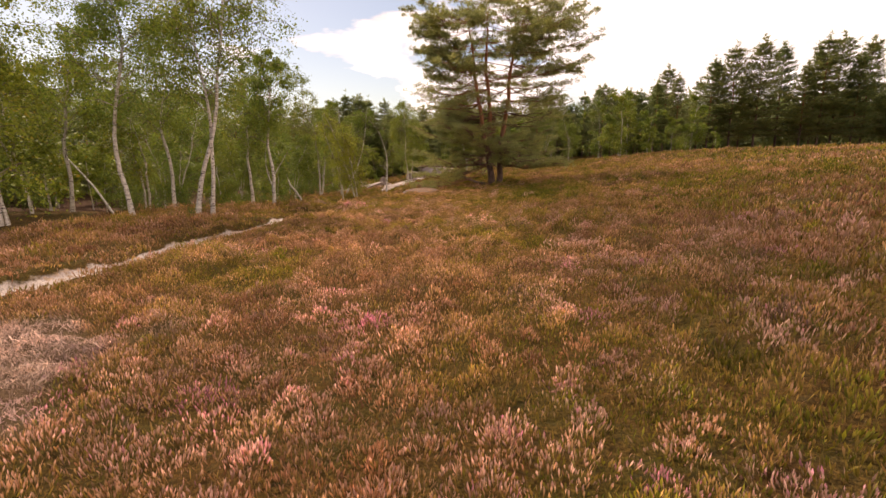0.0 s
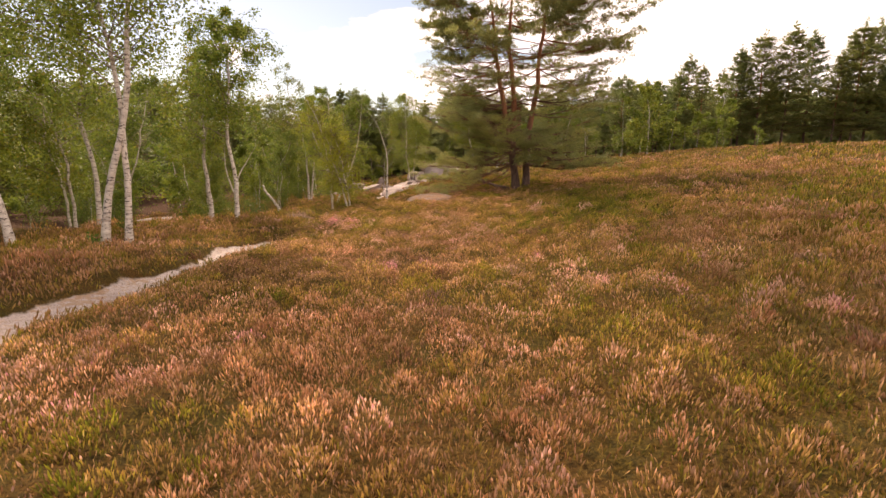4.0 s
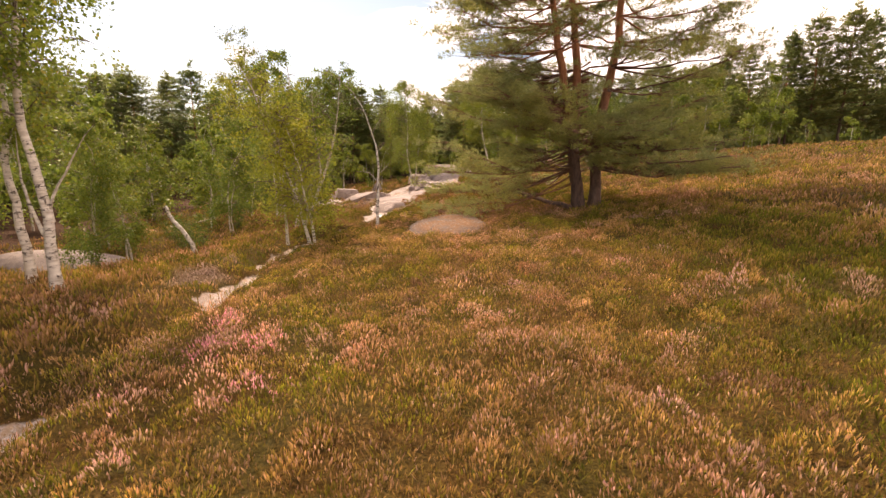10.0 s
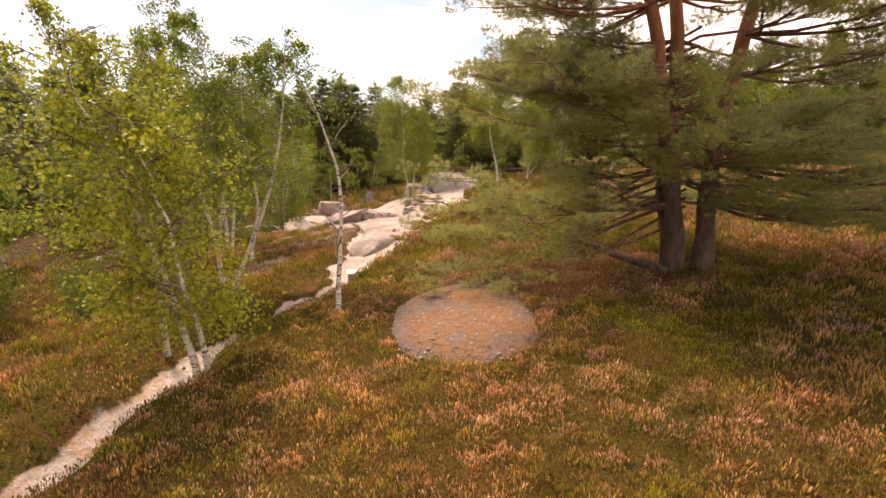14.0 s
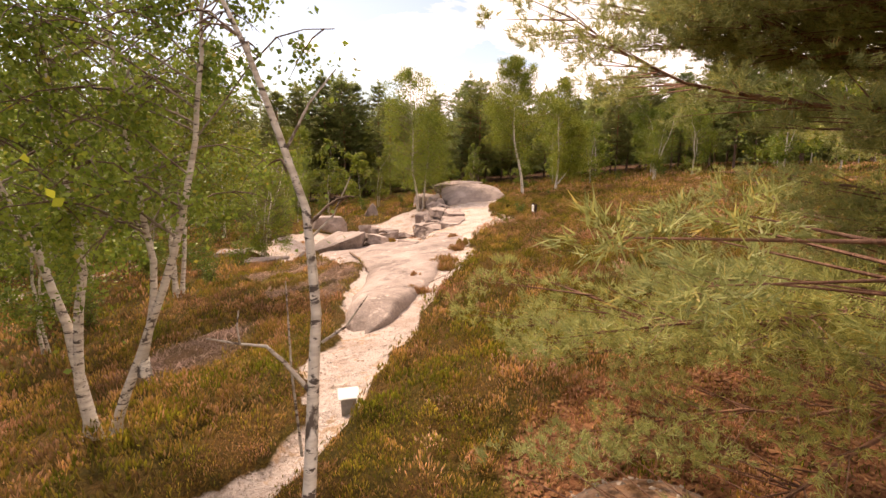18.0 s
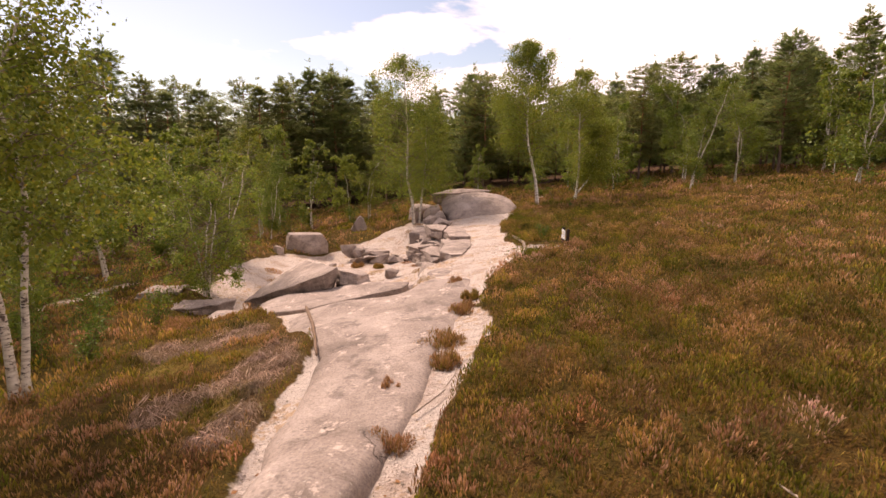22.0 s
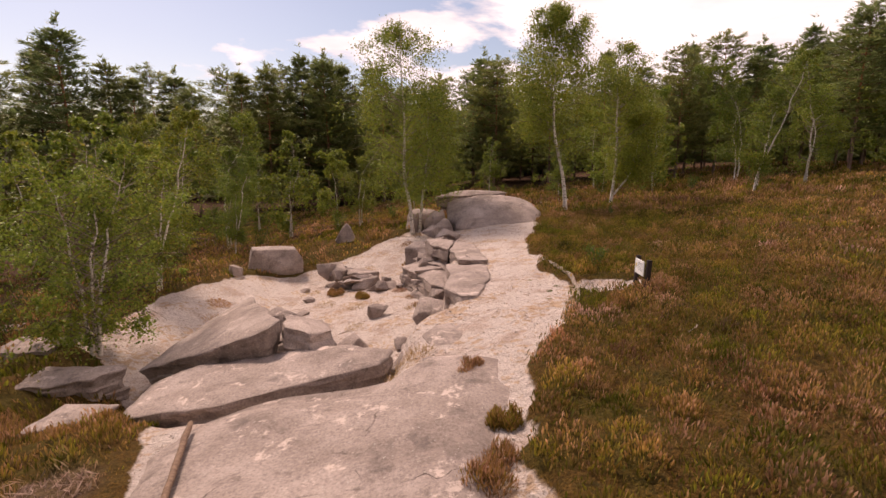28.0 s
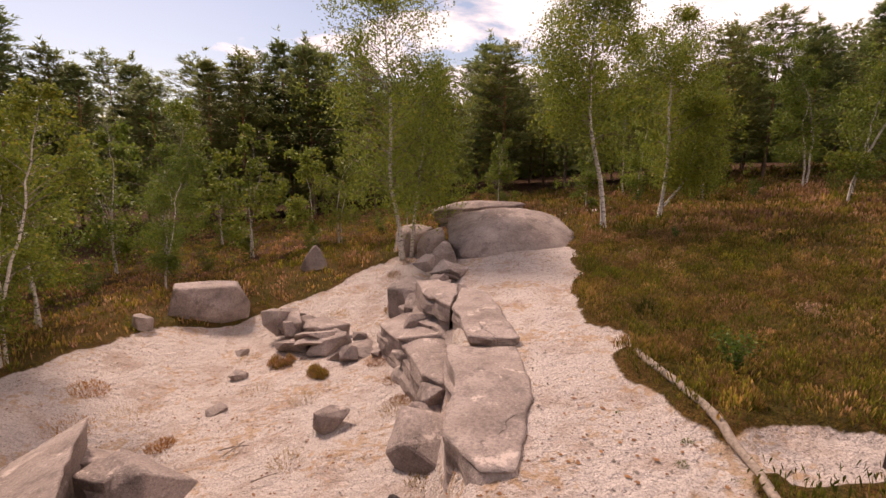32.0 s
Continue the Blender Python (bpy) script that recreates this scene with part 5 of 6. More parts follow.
tree("silver_birch", birch(212, 7.2, [(0, 0, 0, 0, 0.9, rooted(-7.1, 35.9, (-7.0, -0.5), (-7.12, 0.18), (-7.2, 0.91), (-7.28, 1.46), (-7.48, 2.06), (-7.74, 2.72), (-8.3, 4.4), (-8.5, 6.2))),
                                      (0, 0, 0, 0, 0.85, rooted(-7.1, 35.9, (-7.1, -0.4), (-7.17, 0.91), (-6.86, 1.53), (-6.84, 1.98), (-6.89, 2.35), (-6.96, 2.93), (-7.0, 4.6), (-7.2, 6.9))),
                                      (0, 0, 0, 0, 0.9, rooted(-7.1, 35.9, (-6.81, -0.5), (-6.52, 0.1), (-6.21, 0.59), (-6.09, 1.14), (-5.82, 1.61), (-5.56, 2.28), (-5.4, 2.85), (-5.1, 4.4), (-4.9, 6.3))),
                                      (0, 0, 0, 0, 0.7, rooted(-7.1, 35.9, (-6.25, 0.55), (-5.93, 1.53), (-5.99, 2.2), (-6.05, 2.78), (-6.2, 4.3), (-6.1, 6.0)))], 25000, 0.07, 0.42, 0.27, 0.075, None, 32, 1.0, 0.0, 8, True, 1.0, 0.03), -7.1, 35.9, "many-stemmed white birch with spreading crown", "tree", "birches along the path")
tree("silver_birch", birch(213, 11.3, [(0, 0, 0, 0, 1.0, rooted(-4.27, 69.6, (-4.27, -1.2), (-4.41, 0.72), (-4.79, 2.37), (-4.64, 5.28), (-4.83, 8.8), (-4.8, 10.4))), (0.35, 0.3, 0.9, 0.4, 0.75)], 40000, 0.09, 0.24, 0.30, 0.10, None, 56, 1.3, 0.0, 8, True, 1.5), -4.27, 69.6, "two-stemmed birch growing among the rocks", "tree", "birches round the rocks")
tree("silver_birch", birch(214, 11.0, [(0, 0, 0, 0, 1.0, rooted(4.4, 70.3, (4.47, -0.22), (4.27, 2.05), (3.87, 3.42), (3.51, 5.31), (3.6, 8.9), (3.3, 11.2)))], 40000, 0.09, 0.32, 0.27, 0.11, None, 56, 1.3, 0.0, 8, True, 1.5), 4.4, 70.3, "tall white birch at the edge of the heath", "tree", "birches round the rocks")
tree("silver_birch", birch(215, 9.8, [(0, 0, 0, 0, 1.0, rooted(7.5, 72.1, (7.55, 0.3), (7.77, 2.84), (7.66, 5.45), (7.5, 9.8))), (0, 0, 0, 0, 0.6, rooted(7.5, 72.1, (7.6, 0.9), (7.9, 1.4), (8.58, 1.95), (8.91, 3.43), (9.3, 6.0)))], 38000, 0.09, 0.32, 0.30, 0.095, None, 50, 1.3, 0.0, 8, True, 1.5), 7.5, 72.1, "white birch with a low side stem", "tree", "birches round the rocks")
tree("silver_birch", birch(216, 5.6, [(0, 0, -1.2, 0.2, 0.95), (0.1, 0.1, 0.9, 0.3, 1.0), (0, 0.2, 0.1, -0.7, 0.9)], 18000, 0.08, 0.06, 0.42, 0.05, None, 44), -11.7, 54.6, "bushy birch leafy down to the rocks", "tree", "birches round the rocks")

tree("silver_birch", birch(218, 11.5, [(0, 0, -0.5, 0.4, 1.0), (0.15, 0.1, 0.7, 0.3, 0.8)], 17000, 0.10, 0.33, 0.27, 0.09, DARK_LEAF, 34, 1.2, 0.0, 8, True, 1.1, 0.02), -11.3, 45.6, "white birch leaning over the heather bank", "tree", "birches along the path")

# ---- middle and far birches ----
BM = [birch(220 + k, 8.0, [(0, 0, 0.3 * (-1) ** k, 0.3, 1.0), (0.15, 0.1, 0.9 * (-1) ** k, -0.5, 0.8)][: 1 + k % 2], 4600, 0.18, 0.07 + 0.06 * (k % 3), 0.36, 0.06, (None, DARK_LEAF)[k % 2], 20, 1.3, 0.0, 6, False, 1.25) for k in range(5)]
spots = [(15.8, 71.6, 1.0), (20.2, 73.5, 1.0), (18.5, 78, 1.1), (31, 79, 1.25), (34, 78, 1.1), (24, 62, 1.1), (22, 64.5, 0.95), (13.5, 80, 0.9),
         (-18.4, 58.6, 1.0), (-16.3, 72.6, 0.85), (-13.5, 60.5, 0.7), (-15.5, 64, 0.75), (-19.5, 66, 0.8), (-22, 61, 0.95), (-8.5, 76, 0.8), (-10.5, 78, 0.75),
         (-21, 70, 0.85), (-25, 55, 1.0), (-17.5, 50, 0.9), (-15.5, 45.5, 0.85), (-19, 41, 1.0), (-15.5, 37.5, 0.9), (-22.5, 46, 1.05), (-12.5, 41.5, 0.8),
         (-17, 30, 1.05), (-20, 34, 1.1), (-16, 25.5, 1.1), (-19, 21, 1.2), (-15.5, 15.5, 1.25), (-20, 13, 1.2), (-23, 27, 1.15), (-26, 20, 1.2), (-13.8, 33, 0.75), (-26, 38, 1.1), (-18, 9, 1.2), (10, 84, 0.9), (-3, 84, 0.7), (42, 80, 1.2), (5.5, 77, 0.5), (28, 74, 0.7), (37, 76, 0.8), (12, 77, 0.7), (9.5, 80, 0.65), (1, 82, 0.6), (-5, 80, 0.6),
         (-17, 62, 0.7), (-20, 74, 0.8), (-24, 67, 0.9), (-14, 68.5, 0.55), (-13, 75, 0.7), (-26, 75, 0.95), (-28, 62, 1.0), (-24, 80, 0.9), (-18, 82, 0.8), (-29, 48, 1.1), (-23, 52, 0.8), (-14.5, 49.5, 0.5), (-19, 55, 0.6), (-22, 16, 0.7), (-25, 24, 0.75), (-28, 13, 0.9), (-24, 8, 0.8), (-21, 29, 0.65), (-30, 30, 0.9), (-27, 36, 0.8), (-23, 36, 0.6), (-31, 20, 1.0), (-21, 4, 0.9), (-33, 40, 1.0)]
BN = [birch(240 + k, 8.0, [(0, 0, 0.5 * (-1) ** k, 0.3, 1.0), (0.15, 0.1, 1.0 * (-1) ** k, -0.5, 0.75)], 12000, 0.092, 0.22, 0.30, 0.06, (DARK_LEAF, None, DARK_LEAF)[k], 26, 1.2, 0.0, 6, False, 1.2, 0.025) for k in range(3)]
CLOSE = ((15.8, 71.6), (20.2, 73.5), (18.5, 78), (-13.5, 60.5), (-15.5, 64), (-14, 68.5), (-12.5, 41.5), (-13.8, 33), (-18.4, 58.6), (-16.3, 72.6), (-8.5, 76), (-14.5, 49.5))
for k, (x, y, s) in enumerate(spots):
    s *= 1.25 if -21 < x < -12 and 58 < y < 76 else 1.0
    # back left wood takes only dark-leaved copies, its shade put into leaf colour
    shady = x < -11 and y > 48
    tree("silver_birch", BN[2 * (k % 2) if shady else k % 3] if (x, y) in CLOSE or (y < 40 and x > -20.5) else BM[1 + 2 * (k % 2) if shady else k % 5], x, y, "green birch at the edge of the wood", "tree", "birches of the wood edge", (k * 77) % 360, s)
for k, (x, y, s) in enumerate([(27, 59.5, 0.38), (30, 57, 0.30), (33, 56, 0.34)]):
    tree("young_birch", BM[k], x, y, "young yellow-green birch on the open heath", "tree", "young birches on the heath", k * 50, s)

# ---- pine wood ----
def wood_pine(seed, height, reach, low, crown):
    """Stem, boughs and needles of a dense pine; crown(f): reach at the share f of the height."""
    r = np.random.default_rng(seed)
    t = np.linspace(0, 1, 12)
    pts = np.stack([np.cumsum(r.normal(0, 0.05, 12)), np.cumsum(r.normal(0, 0.05, 12)), height * t], 1)
    w, joined, P, D = Pile(), Pile(), [], []
    w.tube(pts, 0.17 * ((1 - t) ** 0.8 + 0.05), 6, sst(0.25, 0.6, t))
    z = low * height
    while z < 0.97 * height:
        f = z / height
        turn, n = r.uniform(0, 6.3), int(r.integers(5, 8))
        for k in range(n):
            az = turn + (k + r.uniform(-0.3, 0.3)) * 2 * np.pi / n
            L = reach * crown(f) * r.uniform(0.55, 1.15) + 0.3
            p0 = np.array([np.interp(f, t, pts[:, i]) for i in range(3)])
            go = np.array([np.cos(az), np.sin(az), 0.35 * f + r.normal(0, 0.08)])
            s = np.array([0, 0.5, 1.0])
            joined.tube(p0 + go * (L * s)[:, None] - np.array([0, 0, 1.0]) * (0.08 * L * np.sin(np.pi * s))[:, None], 0.03 * (1 - s) + 0.008, 3, 0.3)
            m = int(6 + 5.0 * L)
            q = r.uniform(0.25, 1.05, m)
            side = np.array([-np.sin(az), np.cos(az), 0])
            off = r.normal(0, 0.20 * L, m) * q
            P.append(p0 + go * (L * q)[:, None] + side * off[:, None] + r.normal(0, (0.12, 0.12, 0.08), (m, 3)))
            D.append(np.tile(go * 0.8 + np.array([0, 0, 0.25]), (m, 1)) + side * np.sign(off)[:, None] * 0.5)
        z += r.uniform(0.6, 0.95) * (1.15 - 0.4 * f)
    P.append(pts[-1] + r.normal(0, (0.12, 0.12, 0.35), (10, 3)))
    D.append(np.tile([0, 0, 1.0], (10, 1)))
    V, F = needles(np.concatenate(P), np.concatenate(D), 0.48, 0.085, 5, r, 0.8, 0.35, 0.6)
    bough = joined.mesh("bough", PINE_BARK)
    bough["many"] = 1
    return [w.mesh("trunk", PINE_BARK)], [bough], [mesh_from("crown", V, [F], NEEDLE, True)]


CROWNS = [((0.2, 0.35, 0.55, 0.75, 0.9, 1.0), (0.75, 1.0, 0.82, 0.52, 0.27, 0.05)), ((0.2, 0.4, 0.6, 0.8, 0.94, 1.0), (0.5, 0.85, 1.0, 0.75, 0.4, 0.12)), ((0.2, 0.3, 0.5, 0.75, 0.92, 1.0), (0.9, 1.0, 0.8, 0.45, 0.18, 0.03))]
FP = [wood_pine(300 + k, 16.0, 3.6 + 0.5 * (k % 2), 0.16 + 0.06 * (k % 3), lambda f, k=k: np.interp(f, *CROWNS[k % 3])) for k in range(5)]
CONE = [wood_pine(310 + k, 16.0, 3.6 + 0.3 * k, 0.2, lambda f, k=k: np.interp(f, *CROWNS[(2, 2, 0)[k]])) for k in range(3)]
rows = []
r = np.random.default_rng(55)
for x in np.concatenate([np.arange(-70, 38, 3.5), np.arange(38, 112, 5.2)]):
    y0 = np.interp(x, (-70, -30, -12, 4, 20, 30, 55, 110), (80, 90, 98, 95, 87, 84, 88, 82))
    tall = np.interp(x, (-70, -30, -24, -20, -12, -8, 10, 34, 44, 60, 110), (1.15, 1.02, 0.98, 1.02, 0.97, 0.88, 0.72, 0.66, 0.95, 1.2, 1.3))
    for k in range(3 if -30 < x < 45 else 2):
        rows.append((x + r.uniform(-2, 2), y0 + k * 6.0 + r.uniform(-2.5, 2.5), tall * r.uniform(0.80, 1.10)))
for y in np.arange(2, 78, 6.0):
    for k in range(2):
        rows.append((-31 - 8 * k - 0.1 * y + r.uniform(-2, 2), y + r.uniform(-2, 2), r.uniform(0.62, 0.8)))
rows += [(26.7, 78.4, 0.72), (30, 84, 0.72), (17.3, 85.4, 0.68), (-18.9, 99.5, 1.08)]
for k, (x, y, s) in enumerate(rows):
    tree("pine", CONE[k % 3] if x > 36 else FP[k % 5], x, y, "dark green pine of the surrounding wood", "tree", "pines of the wood", (k * 67) % 360, s)


def far_woods():
    """Dense wood behind the standing pines, too far to tell trees apart."""
    r = np.random.default_rng(77)
    n = 13000
    x = r.uniform(-150, 170, n)
    y0 = np.interp(x, (-150, -70, -30, 20, 55, 110, 170), (40, 105, 117, 112, 112, 105, 60))
    y = y0 + r.uniform(0, 30, n)
    side = r.uniform(0, 1, n) < 0.2
    x = np.where(side, r.uniform(-75, -48, n), x)
    y = np.where(side, r.uniform(-10, 90, n), y)
    g = ground_z(x, y)
    crown = np.interp(x, (-60, -20, -8, 36, 50, 100), (11.5, 11.5, 10.5, 9.0, 12.0, 13.0)) + 2.5 * vnoise(x, y, 0.22, 78)
    z = g + crown * r.uniform(0, 1, n) ** 0.8
    z = np.where(np.arange(n) % 3 == 0, g + r.uniform(0.2, 3.0, n), z)
    P = np.stack([x, y, z], 1)
    D = np.tile(np.array([0, 0, 0.5]), (n, 1))
    V, F = needles(P, D, 2.6, 0.42, 8, r, 1.0)
    tagged(new("far_woods", mesh_from("far_woods", V, [F], NEEDLE)), "dense dark pine wood closing the view", "wood", kind="stuff")


far_woods()


# ---- small things ----
def box(sx, sy, sz, mat, bevel=0.006):
    bm = bmesh.new()
    bmesh.ops.create_cube(bm, size=1)
    bmesh.ops.scale(bm, vec=(sx, sy, sz), verts=bm.verts)
    bmesh.ops.bevel(bm, geom=bm.edges[:], offset=bevel, segments=2, affect="EDGES")
    return bm, mat


def pole(name, pts, rad, mat, label, category, sides=8, knots=0.0, seed=0, group=""):
    """A log, stick or dead stem along points."""
    r = np.random.default_rng(seed)
    pts = np.asarray(pts, float)
    t = np.linspace(0, 1, 18)
    k = np.linspace(0, 1, len(pts))
    q = np.stack([np.interp(t, k, pts[:, i]) for i in range(3)], 1)
    q[1:-1] = (q[:-2] + 2 * q[1:-1] + q[2:]) / 4 + r.normal(0, 0.12 * rad, (16, 3))
    R = rad * (1 - 0.35 * t) * (1 + knots * r.uniform(-1, 1, 18))
    R[0] *= 0.75
    R[-1] *= 0.6
    p = Pile()
    p.tube(np.concatenate([q[:1], q, q[-1:]]), np.concatenate([[0.002], R, [0.002]]), sides, 0.0)
    return tagged(new(name, p.mesh(name, mat)), label, category, group)


def gz(x, y, up=0.0):
    return (x, y, float(top_z(x, y)) + up)


def signboard():
    ob = new("sign")
    x, y = 2.3, 53.65
    ob.matrix_basis = pose(x, y, float(ground_z(x, y)), 0, 0, 0)
    for k, (py, h) in enumerate(((0.29, 0.82), (-0.29, 0.82))):
        p = part("post", box(0.10, 0.10, h + 0.25, DARK_WOOD, 0.012), ob, "dark stained square wooden post")
        p.matrix_basis = pose(0.02 * k, py, h / 2 - 0.12, 1, 2, 2)
    panel = part("panel", box(0.022, 0.50, 0.34, WHITE_PANEL, 0.004), ob, "white printed panel")
    panel.matrix_basis = pose(-0.055, 0, 0.60, 0, 0, 0)
    for k, (w, h, py, pz, mat) in enumerate(((0.24, 0.018, -0.06, 0.10, INK), (0.30, 0.012, -0.04, 0.06, INK), (0.30, 0.012, -0.04, 0.02, INK), (0.26, 0.012, -0.06, -0.02, INK), (0.20, 0.012, -0.08, -0.06, INK), (0.05, 0.07, 0.18, 0.03, YELLOW_INK), (0.03, 0.04, 0.17, -0.01, INK))):
        b = part("print", box(0.004, w, h, mat, 0.001), panel)
        b.matrix_basis = pose(-0.0125, py, pz, 0, 0, 0)
    tagged(ob, "low sign with two dark posts and a white panel", "sign")


signboard()


def lectern():
    ob = new("marker")
    x, y = -3.58, 36.3
    ob.matrix_basis = pose(x, y, float(ground_z(x, y)), 0, 0, 14)
    part("foot", box(0.22, 0.16, 0.40, STONE_GREY, 0.01), ob, "grey block foot").matrix_basis = pose(0, 0, 0.06, 0, 0, 0)
    part("plate", box(0.30, 0.22, 0.022, WHITE_PANEL, 0.004), ob, "white tilted plate").matrix_basis = pose(0, -0.01, 0.28, 22, 0, 0)
    tagged(ob, "low grey marker with a white tilted plate beside the path", "marker")


lectern()
pole("log", [gz(0.84, 57.5, 0.06), gz(0.98, 56.0, 0.06), gz(0.98, 54.9, 0.06), gz(0.96, 54.2, 0.06), gz(0.82, 53.5, 0.06), gz(0.62, 52.8, 0.05)], 0.065, GREY_WOOD, "long thin grey log lying along the sandy path", "log", 10, 0.08, 1)
pole("pole", [gz(-6.05, 49.2, 0.22), gz(-5.3, 47.2, 0.24), gz(-4.75, 45.4, 0.16)], 0.05, BROWN_WOOD, "straight weathered brown pole lying across the rock slab", "log", 8, 0.05, 2)
pole("birch_snag", [(-8.4, 30.0, -0.75), (-8.75, 30.05, 0.0), (-9.25, 30.15, 0.55), (-9.42, 30.2, 0.95)], 0.075, BIRCH_BARK, "leaning broken white birch stem without leaves", "tree", 9, 0.06, 3)
pole("birch_snag", [(-13.6, 19.0, -0.1), (-14.6, 19.3, 1.2), (-15.8, 19.6, 2.4)], 0.05, BIRCH_BARK, "thin leaning dead birch stem", "tree", 8, 0.06, 4)
pole("charred_branch", [gz(-3.15, 55.9, 0.05), gz(-2.85, 55.6, 0.07), gz(-2.6, 55.4, 0.05)], 0.06, CHARRED, "short charred branch lying below the ledge", "branch", 8, 0.12, 5, "charred branches")
pole("charred_branch", [gz(-3.3, 55.5, 0.05), gz(-2.95, 55.4, 0.06), gz(-2.7, 55.1, 0.05)], 0.05, GREY_WOOD, "short brown branch lying below the ledge", "branch", 8, 0.12, 6, "charred branches")
for k, (x, y, dx, dy) in enumerate(((-6.7, 57.7, 0.55, 0.1), (-6.5, 57.5, 0.2, 0.45), (-6.35, 57.6, -0.1, 0.4), (1.27, 40.5, -0.12, -0.62), (0.6, 37.0, 0.7, 0.3), (-6.7, 39.3, 0.4, 0.3), (-2.6, 42.6, 0.5, 0.7), (-1.9, 44.0, -0.2, -0.6), (3.6, 40.6, 0.8, 0.25), (-5.6, 56.6, 0.4, 0.2), (1.9, 50.5, 0.4, 0.5))):
    pole("stick", [gz(x, y, 0.10), gz(x + dx * 0.5 + 0.05, y + dy * 0.5, 0.12), gz(x + dx, y + dy, 0.08)], 0.014, GREY_WOOD, "thin pale dead stick lying on the ground", "stick", 6, 0.2, 10 + k, "fallen sticks")
pole("pine_limb", [(4.1, 33.6, 0.5), (3.5, 34.8, 0.55), (2.9, 36.0, 0.75), (2.2, 36.9, 1.0), (1.6, 37.4, 1.25)], 0.10, PINE_BARK, "bare drooping dead limb of the big pine", "branch", 9, 0.08, 30)


def grass_tuft(name, x, y, radius, height, n, mat, label, seed, category="grass", width=0.006):
    r = np.random.default_rng(seed)
    a, q = r.uniform(0, 2 * np.pi, n), np.sqrt(r.uniform(0, 1, n)) * radius
    bx, by = x + q * np.cos(a), y + q * np.sin(a)
    base = np.stack([bx, by, top_z(bx, by) - 0.02], 1)
    L = height * r.uniform(0.5, 1.2, n) * (1 - 0.4 * q / radius)
    lean = np.stack([0.6 * q / radius * np.cos(a) + r.normal(0, 0.2, n), 0.6 * q / radius * np.sin(a) + r.normal(0, 0.2, n), np.ones(n)], 1)
    tip = base + lean * L[:, None]
    az = r.uniform(0, 2 * np.pi, n)
    side = np.stack([np.cos(az), np.sin(az), 0 * az], 1) * width
    mid = base + lean * (L * 0.5)[:, None]
    V = np.stack([base, mid + side, tip, mid - side], 1).reshape(-1, 3)
    at = {"tip": np.tile([0, 0.7, 1, 0.7], n), "hue": np.full(4 * n, 0.36 + 0.3 * r.uniform()), "pink": np.zeros(4 * n), "dead": np.zeros(4 * n), "tone": np.repeat(r.uniform(0.7, 1.1, n), 4)}
    tagged(new(name, mesh_from(name, V, [np.arange(4 * n).reshape(-1, 4)], mat, False, at)), label, category, kind="stuff")


def heather_bush(name, x, y, R, H, n, mat, label, seed, category, group, width):
    r = np.random.default_rng(seed)
    lumps = r.integers(5, 9)
    lx, ly, lh = r.uniform(-0.6, 0.6, lumps) * R, r.uniform(-0.6, 0.6, lumps) * R, r.uniform(0.6, 1.1, lumps) * H
    k = r.integers(0, lumps, n)
    rho, th = np.sqrt(r.uniform(0, 1, n)), r.uniform(0, 2 * np.pi, n)
    bx, by = x + lx[k] + 0.5 * R * rho * np.cos(th), y + ly[k] + 0.5 * R * rho * np.sin(th)
    g = float(top_z(x, y))
    tip = np.stack([bx, by, g + 0.04 + lh[k] * (1 - 0.7 * rho ** 2) * r.uniform(0.6, 1.15, n)], 1)
    lean = np.stack([0.5 * rho * np.cos(th), 0.5 * rho * np.sin(th), np.ones(n)], 1) + r.normal(0, 0.2, (n, 3))
    L = 0.2 * r.uniform(0.7, 1.2, n)[:, None]
    az = r.uniform(0, 2 * np.pi, n)
    side = np.stack([np.cos(az), np.sin(az), 0 * az], 1) * width
    V = np.stack([tip - lean * L, tip - lean * L * 0.4 + side, tip, tip - lean * L * 0.4 - side], 1).reshape(-1, 3)
    hue = np.repeat(r.uniform(0.38, 0.55) + r.normal(0, 0.08, n), 4)
    me = mesh_from(name, V, [np.arange(4 * n).reshape(-1, 4)], mat, False, {"tip": np.tile([0, 0.7, 1, 0.7], n), "hue": hue, "pink": 0 * hue, "dead": 0 * hue, "tone": np.repeat(r.uniform(0.6, 1.2, n), 4)})
    tagged(new(name, me), label, category, group)


for k, (x, y, R) in enumerate(((-2.2, 45.4, 0.42), (-2.15, 44.4, 0.3), (-1.75, 47.45, 0.36), (-1.45, 48.4, 0.22), (-1.8, 50.1, 0.24), (-2.9, 42.0, 0.3), (-3.0, 43.6, 0.16), (-3.9, 65.4, 0.5), (-3.6, 63.4, 0.4), (1.15, 60.6, 0.45), (1.2, 57.2, 0.5), (-5.6, 60.9, 0.3), (-6.9, 61.9, 0.3), (1.3, 52.4, 0.35), (1.45, 55.2, 0.3), (-9.2, 51.3, 0.5), (-8.7, 49.8, 0.5), (-10.1, 51.7, 0.5), (-9.8, 49.5, 0.55), (-7.9, 49.9, 0.35), (-10.6, 50.6, 0.5))):
    heather_bush("heather_bush", x, y, R * 1.3, 0.25, 850, HEATHER, "small olive heather bush growing on the sand", 100 + k, "heather", "heather bushes on the sand", 0.009)
for k, (x, y, R) in enumerate(((-3.2, 51.0, 0.35), (-2.75, 51.2, 0.25), (-5.2, 57.2, 0.3), (-5.6, 59.6, 0.35), (-7.0, 60.4, 0.4), (-9.6, 59.4, 0.5), (-6.3, 65.6, 0.4), (-8.2, 62.6, 0.4), (-3.4, 58.6, 0.35))):
    grass_tuft("dry_grass", x, y, R, 0.22, 160, DRY_GRASS, "tuft of dry yellow grass on the sand", 130 + k, width=0.004)
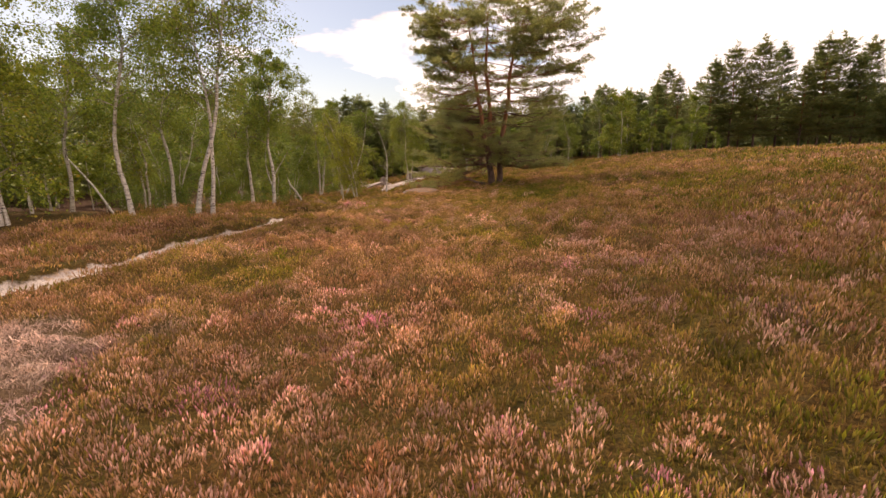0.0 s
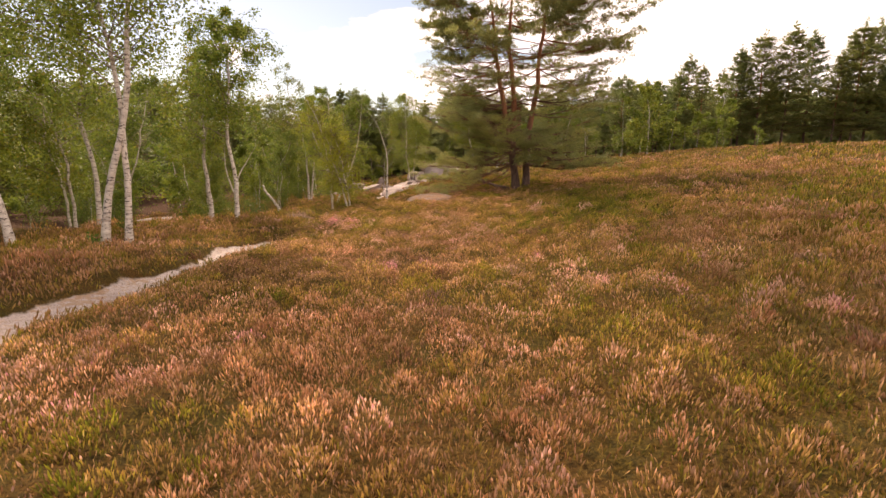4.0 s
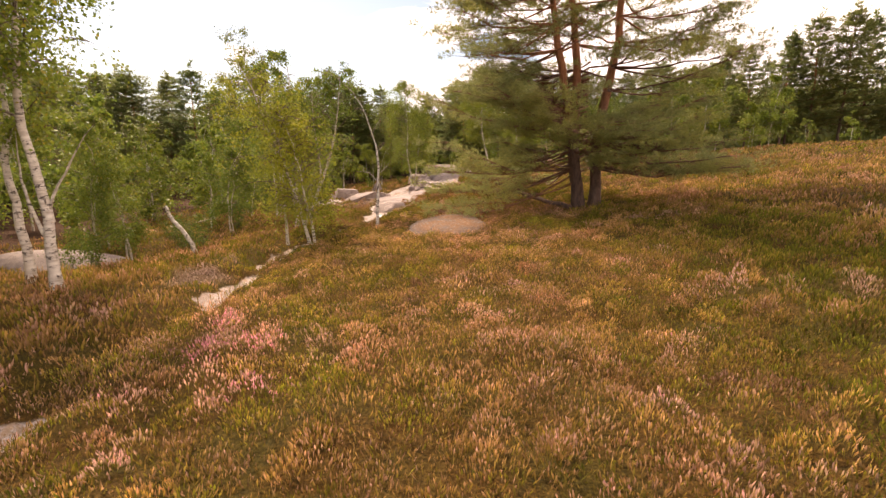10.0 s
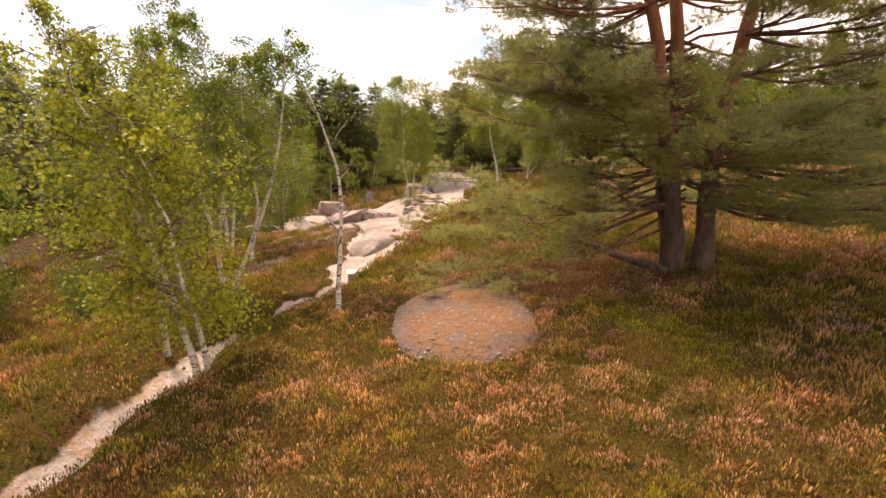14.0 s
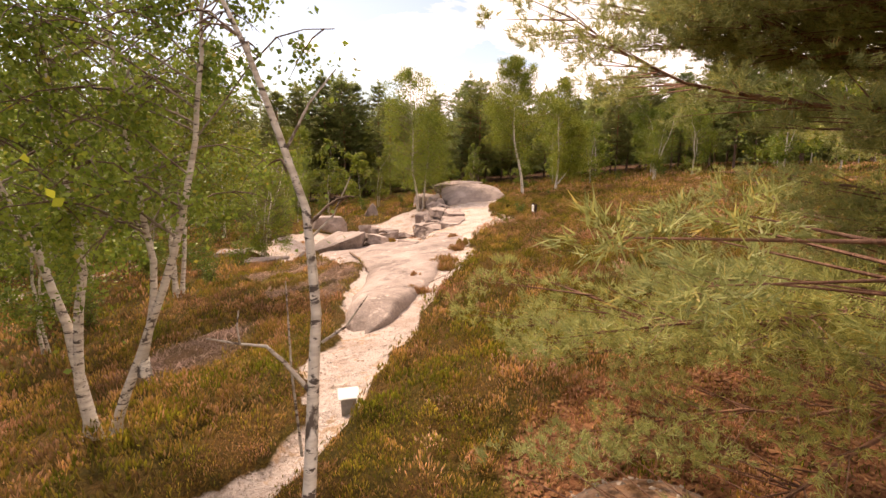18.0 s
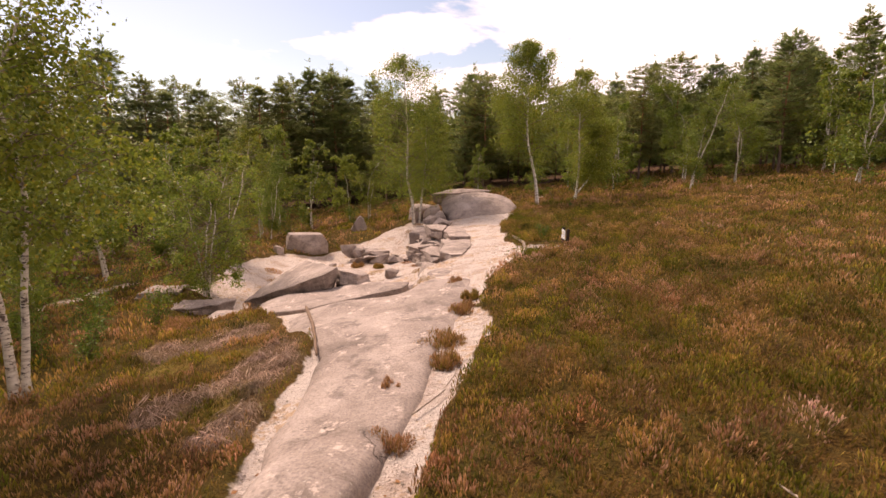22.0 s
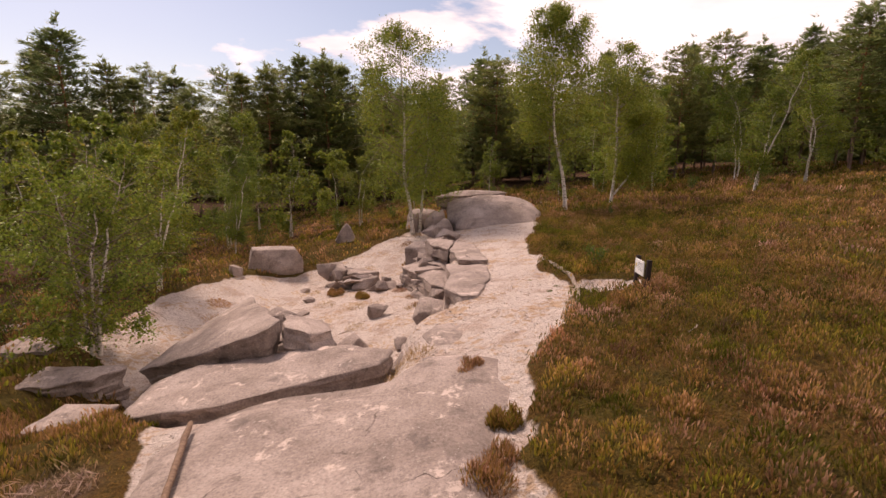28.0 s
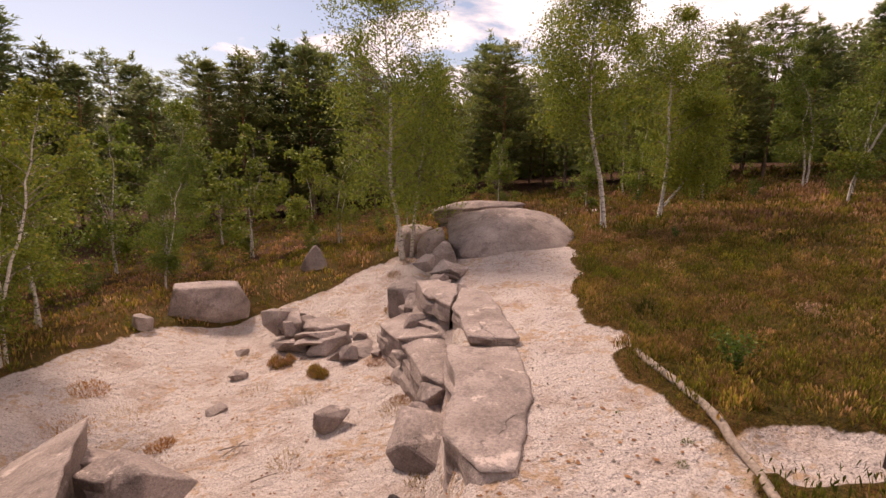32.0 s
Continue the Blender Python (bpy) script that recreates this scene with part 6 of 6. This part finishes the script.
for k, (x, y, R) in enumerate(((-9.4, 57.0, 0.7), (-10.3, 58.6, 0.6), (-9.0, 55.9, 0.5), (-10.9, 60.0, 0.5), (-8.2, 58.3, 0.35), (-7.6, 57.0, 0.3))):
    grass_tuft("dead_bracken", x, y, R * 0.8, 0.13, 380, BRACKEN, "flattened rusty dead bracken on the sand", 140 + k, "bracken", 0.009)
for k, (x, y, R) in enumerate(((-2.75, 57.6, 0.2), (-2.65, 56.3, 0.3), (-2.7, 55.6, 0.25), (-3.3, 59.0, 0.25), (-3.6, 60.0, 0.25), (-4.2, 61.2, 0.3), (-3.1, 63.2, 0.3), (-5.7, 61.0, 0.25), (-4.0, 69.3, 0.35), (-3.4, 66.0, 0.3), (-4.5, 68.2, 0.3))):
    grass_tuft("moss_tuft", x, y, R, 0.13, 300, HEATHER, "olive moss and grass at the foot of a ledge", 160 + k, width=0.006)
for k, (x, y) in enumerate(((0.3, 54.2), (0.55, 54.6), (0.15, 53.5), (0.5, 53.1), (0.7, 53.9), (0.0, 55.3))):
    grass_tuft("moss_tuft", x, y, 0.07, 0.06, 60, GREEN_GRASS, "tiny green tuft on the sandy path", 150 + k, width=0.005)


def shrub(x, y, height, n, seed, label, mat):
    r = np.random.default_rng(seed)
    ob = new("sapling")
    ob.matrix_basis = pose(x, y, float(top_z(x, y)) - 0.02, 0, 0, 0)
    tips = []
    for k in range(7):
        st = Pile()
        a, L = r.uniform(0, 2 * np.pi), height * r.uniform(0.6, 1.0)
        u = np.linspace(0, 1, 6)[:, None]
        q = u * np.array([np.cos(a) * L * 0.45, np.sin(a) * L * 0.45, L]) + np.cumsum(r.normal(0, 0.02 * L, (6, 3)), 0) * u
        st.tube(q, 0.008 * (1 - u[:, 0]) + 0.003, 4, 1.0)
        part("stem", st.mesh("stem", BIRCH_BARK), ob)
        tips.append(q[1:])
    tips = np.concatenate(tips)
    P = tips[r.integers(0, len(tips), n)] + r.normal(0, 0.09 * height, (n, 3))
    V, F = leaves(P, 0.06, r, 0.1)
    part("foliage", mesh_from("foliage", V, [F], mat), ob)
    tagged(ob, label, "shrub", "saplings")


shrub(2.0, 56.2, 0.6, 500, 171, "bright green sapling among heather", OAK_LEAF)
shrub(-6.75, 55.9, 0.5, 260, 172, "small green sapling beside a tilted rock", OAK_LEAF)
shrub(-10.6, 20.6, 0.5, 260, 173, "small green sapling beside a birch", OAK_LEAF)
shrub(-9.3, 17.4, 0.4, 200, 174, "small green sapling beside a birch foot", OAK_LEAF)
shrub(5.9, 66.5, 0.5, 260, 175, "bright green sapling in the heath", OAK_LEAF)
for k, (x, y, h) in enumerate(((-14.0, 52.0, 1.6), (-12.6, 47.8, 1.5), (-15.5, 56.0, 1.8), (-13.2, 44.0, 1.3), (-11.0, 50.2, 1.2), (-16.0, 42.0, 1.8), (-14.5, 32.5, 1.6), (-12.4, 31.0, 1.3), (-17.5, 27.5, 1.9), (-18, 18, 1.8), (-15.5, 12, 1.6), (-13.5, 24.5, 1.4), (-9.5, 74, 1.3), (-14, 72, 1.5), (-17.5, 69, 1.5), (-6.5, 78.5, 1.2), (-19, 77, 1.6), (9, 79, 1.2), (14.5, 76.5, 1.3), (18.2, 75.5, 1.4), (-12.4, 49.6, 1.5), (-11.0, 47.3, 1.2), (-20, 20, 2.3), (-22, 24, 2.4), (-18, 26, 2.2), (-24, 18, 2.5), (-16, 28.5, 2.0), (-19, 31, 2.2), (-12.2, 37.4, 1.8), (-13.0, 38.2, 1.7), (-18.5, 38.5, 2.1), (-17, 14.5, 2.0), (-21.5, 33, 2.3), (-25, 29, 2.5), (-14.5, 40.2, 1.8), (-17.0, 39.5, 2.0), (-27, 22, 2.6))):
    shrub(x, y, h, int(700 * h), 180 + k, "dense green shrub under the birches", OAK_LEAF)


def dead_limb():
    snag = bpy.data.objects["dead_birch"]
    foot = np.array([-3.12, 32.35, float(ground_z(-3.12, 32.35)) - 0.05])
    for pts, rad in ((((-3.14, 33.1, 1.45), (-3.36, 33.1, 1.73), (-3.48, 33.1, 1.85), (-3.68, 33.1, 1.87), (-3.91, 33.1, 1.91)), 0.02), (((-3.67, 33.1, 1.87), (-3.68, 33.1, 2.0), (-3.66, 33.1, 2.12)), 0.008),
                     (((-3.1, 33.2, 1.84), (-2.92, 33.2, 1.96), (-2.75, 33.2, 2.2)), 0.014), (((-3.2, 33.45, 2.6), (-3.05, 33.5, 2.75), (-2.9, 33.5, 3.05)), 0.012), (((-3.38, 33.5, 3.25), (-3.2, 33.55, 3.6), (-3.0, 33.6, 3.85)), 0.014), (((-3.3, 33.2, 0.9), (-3.34, 33.2, 1.6), (-3.36, 33.25, 2.3)), 0.012)):
        p = Pile()
        q = np.asarray(pts, float) - foot
        p.tube(q, np.linspace(rad, 0.005, len(q)), 6, 0.35)
        part("branch", p.mesh("branch", BIRCH_BARK), snag)


dead_limb()
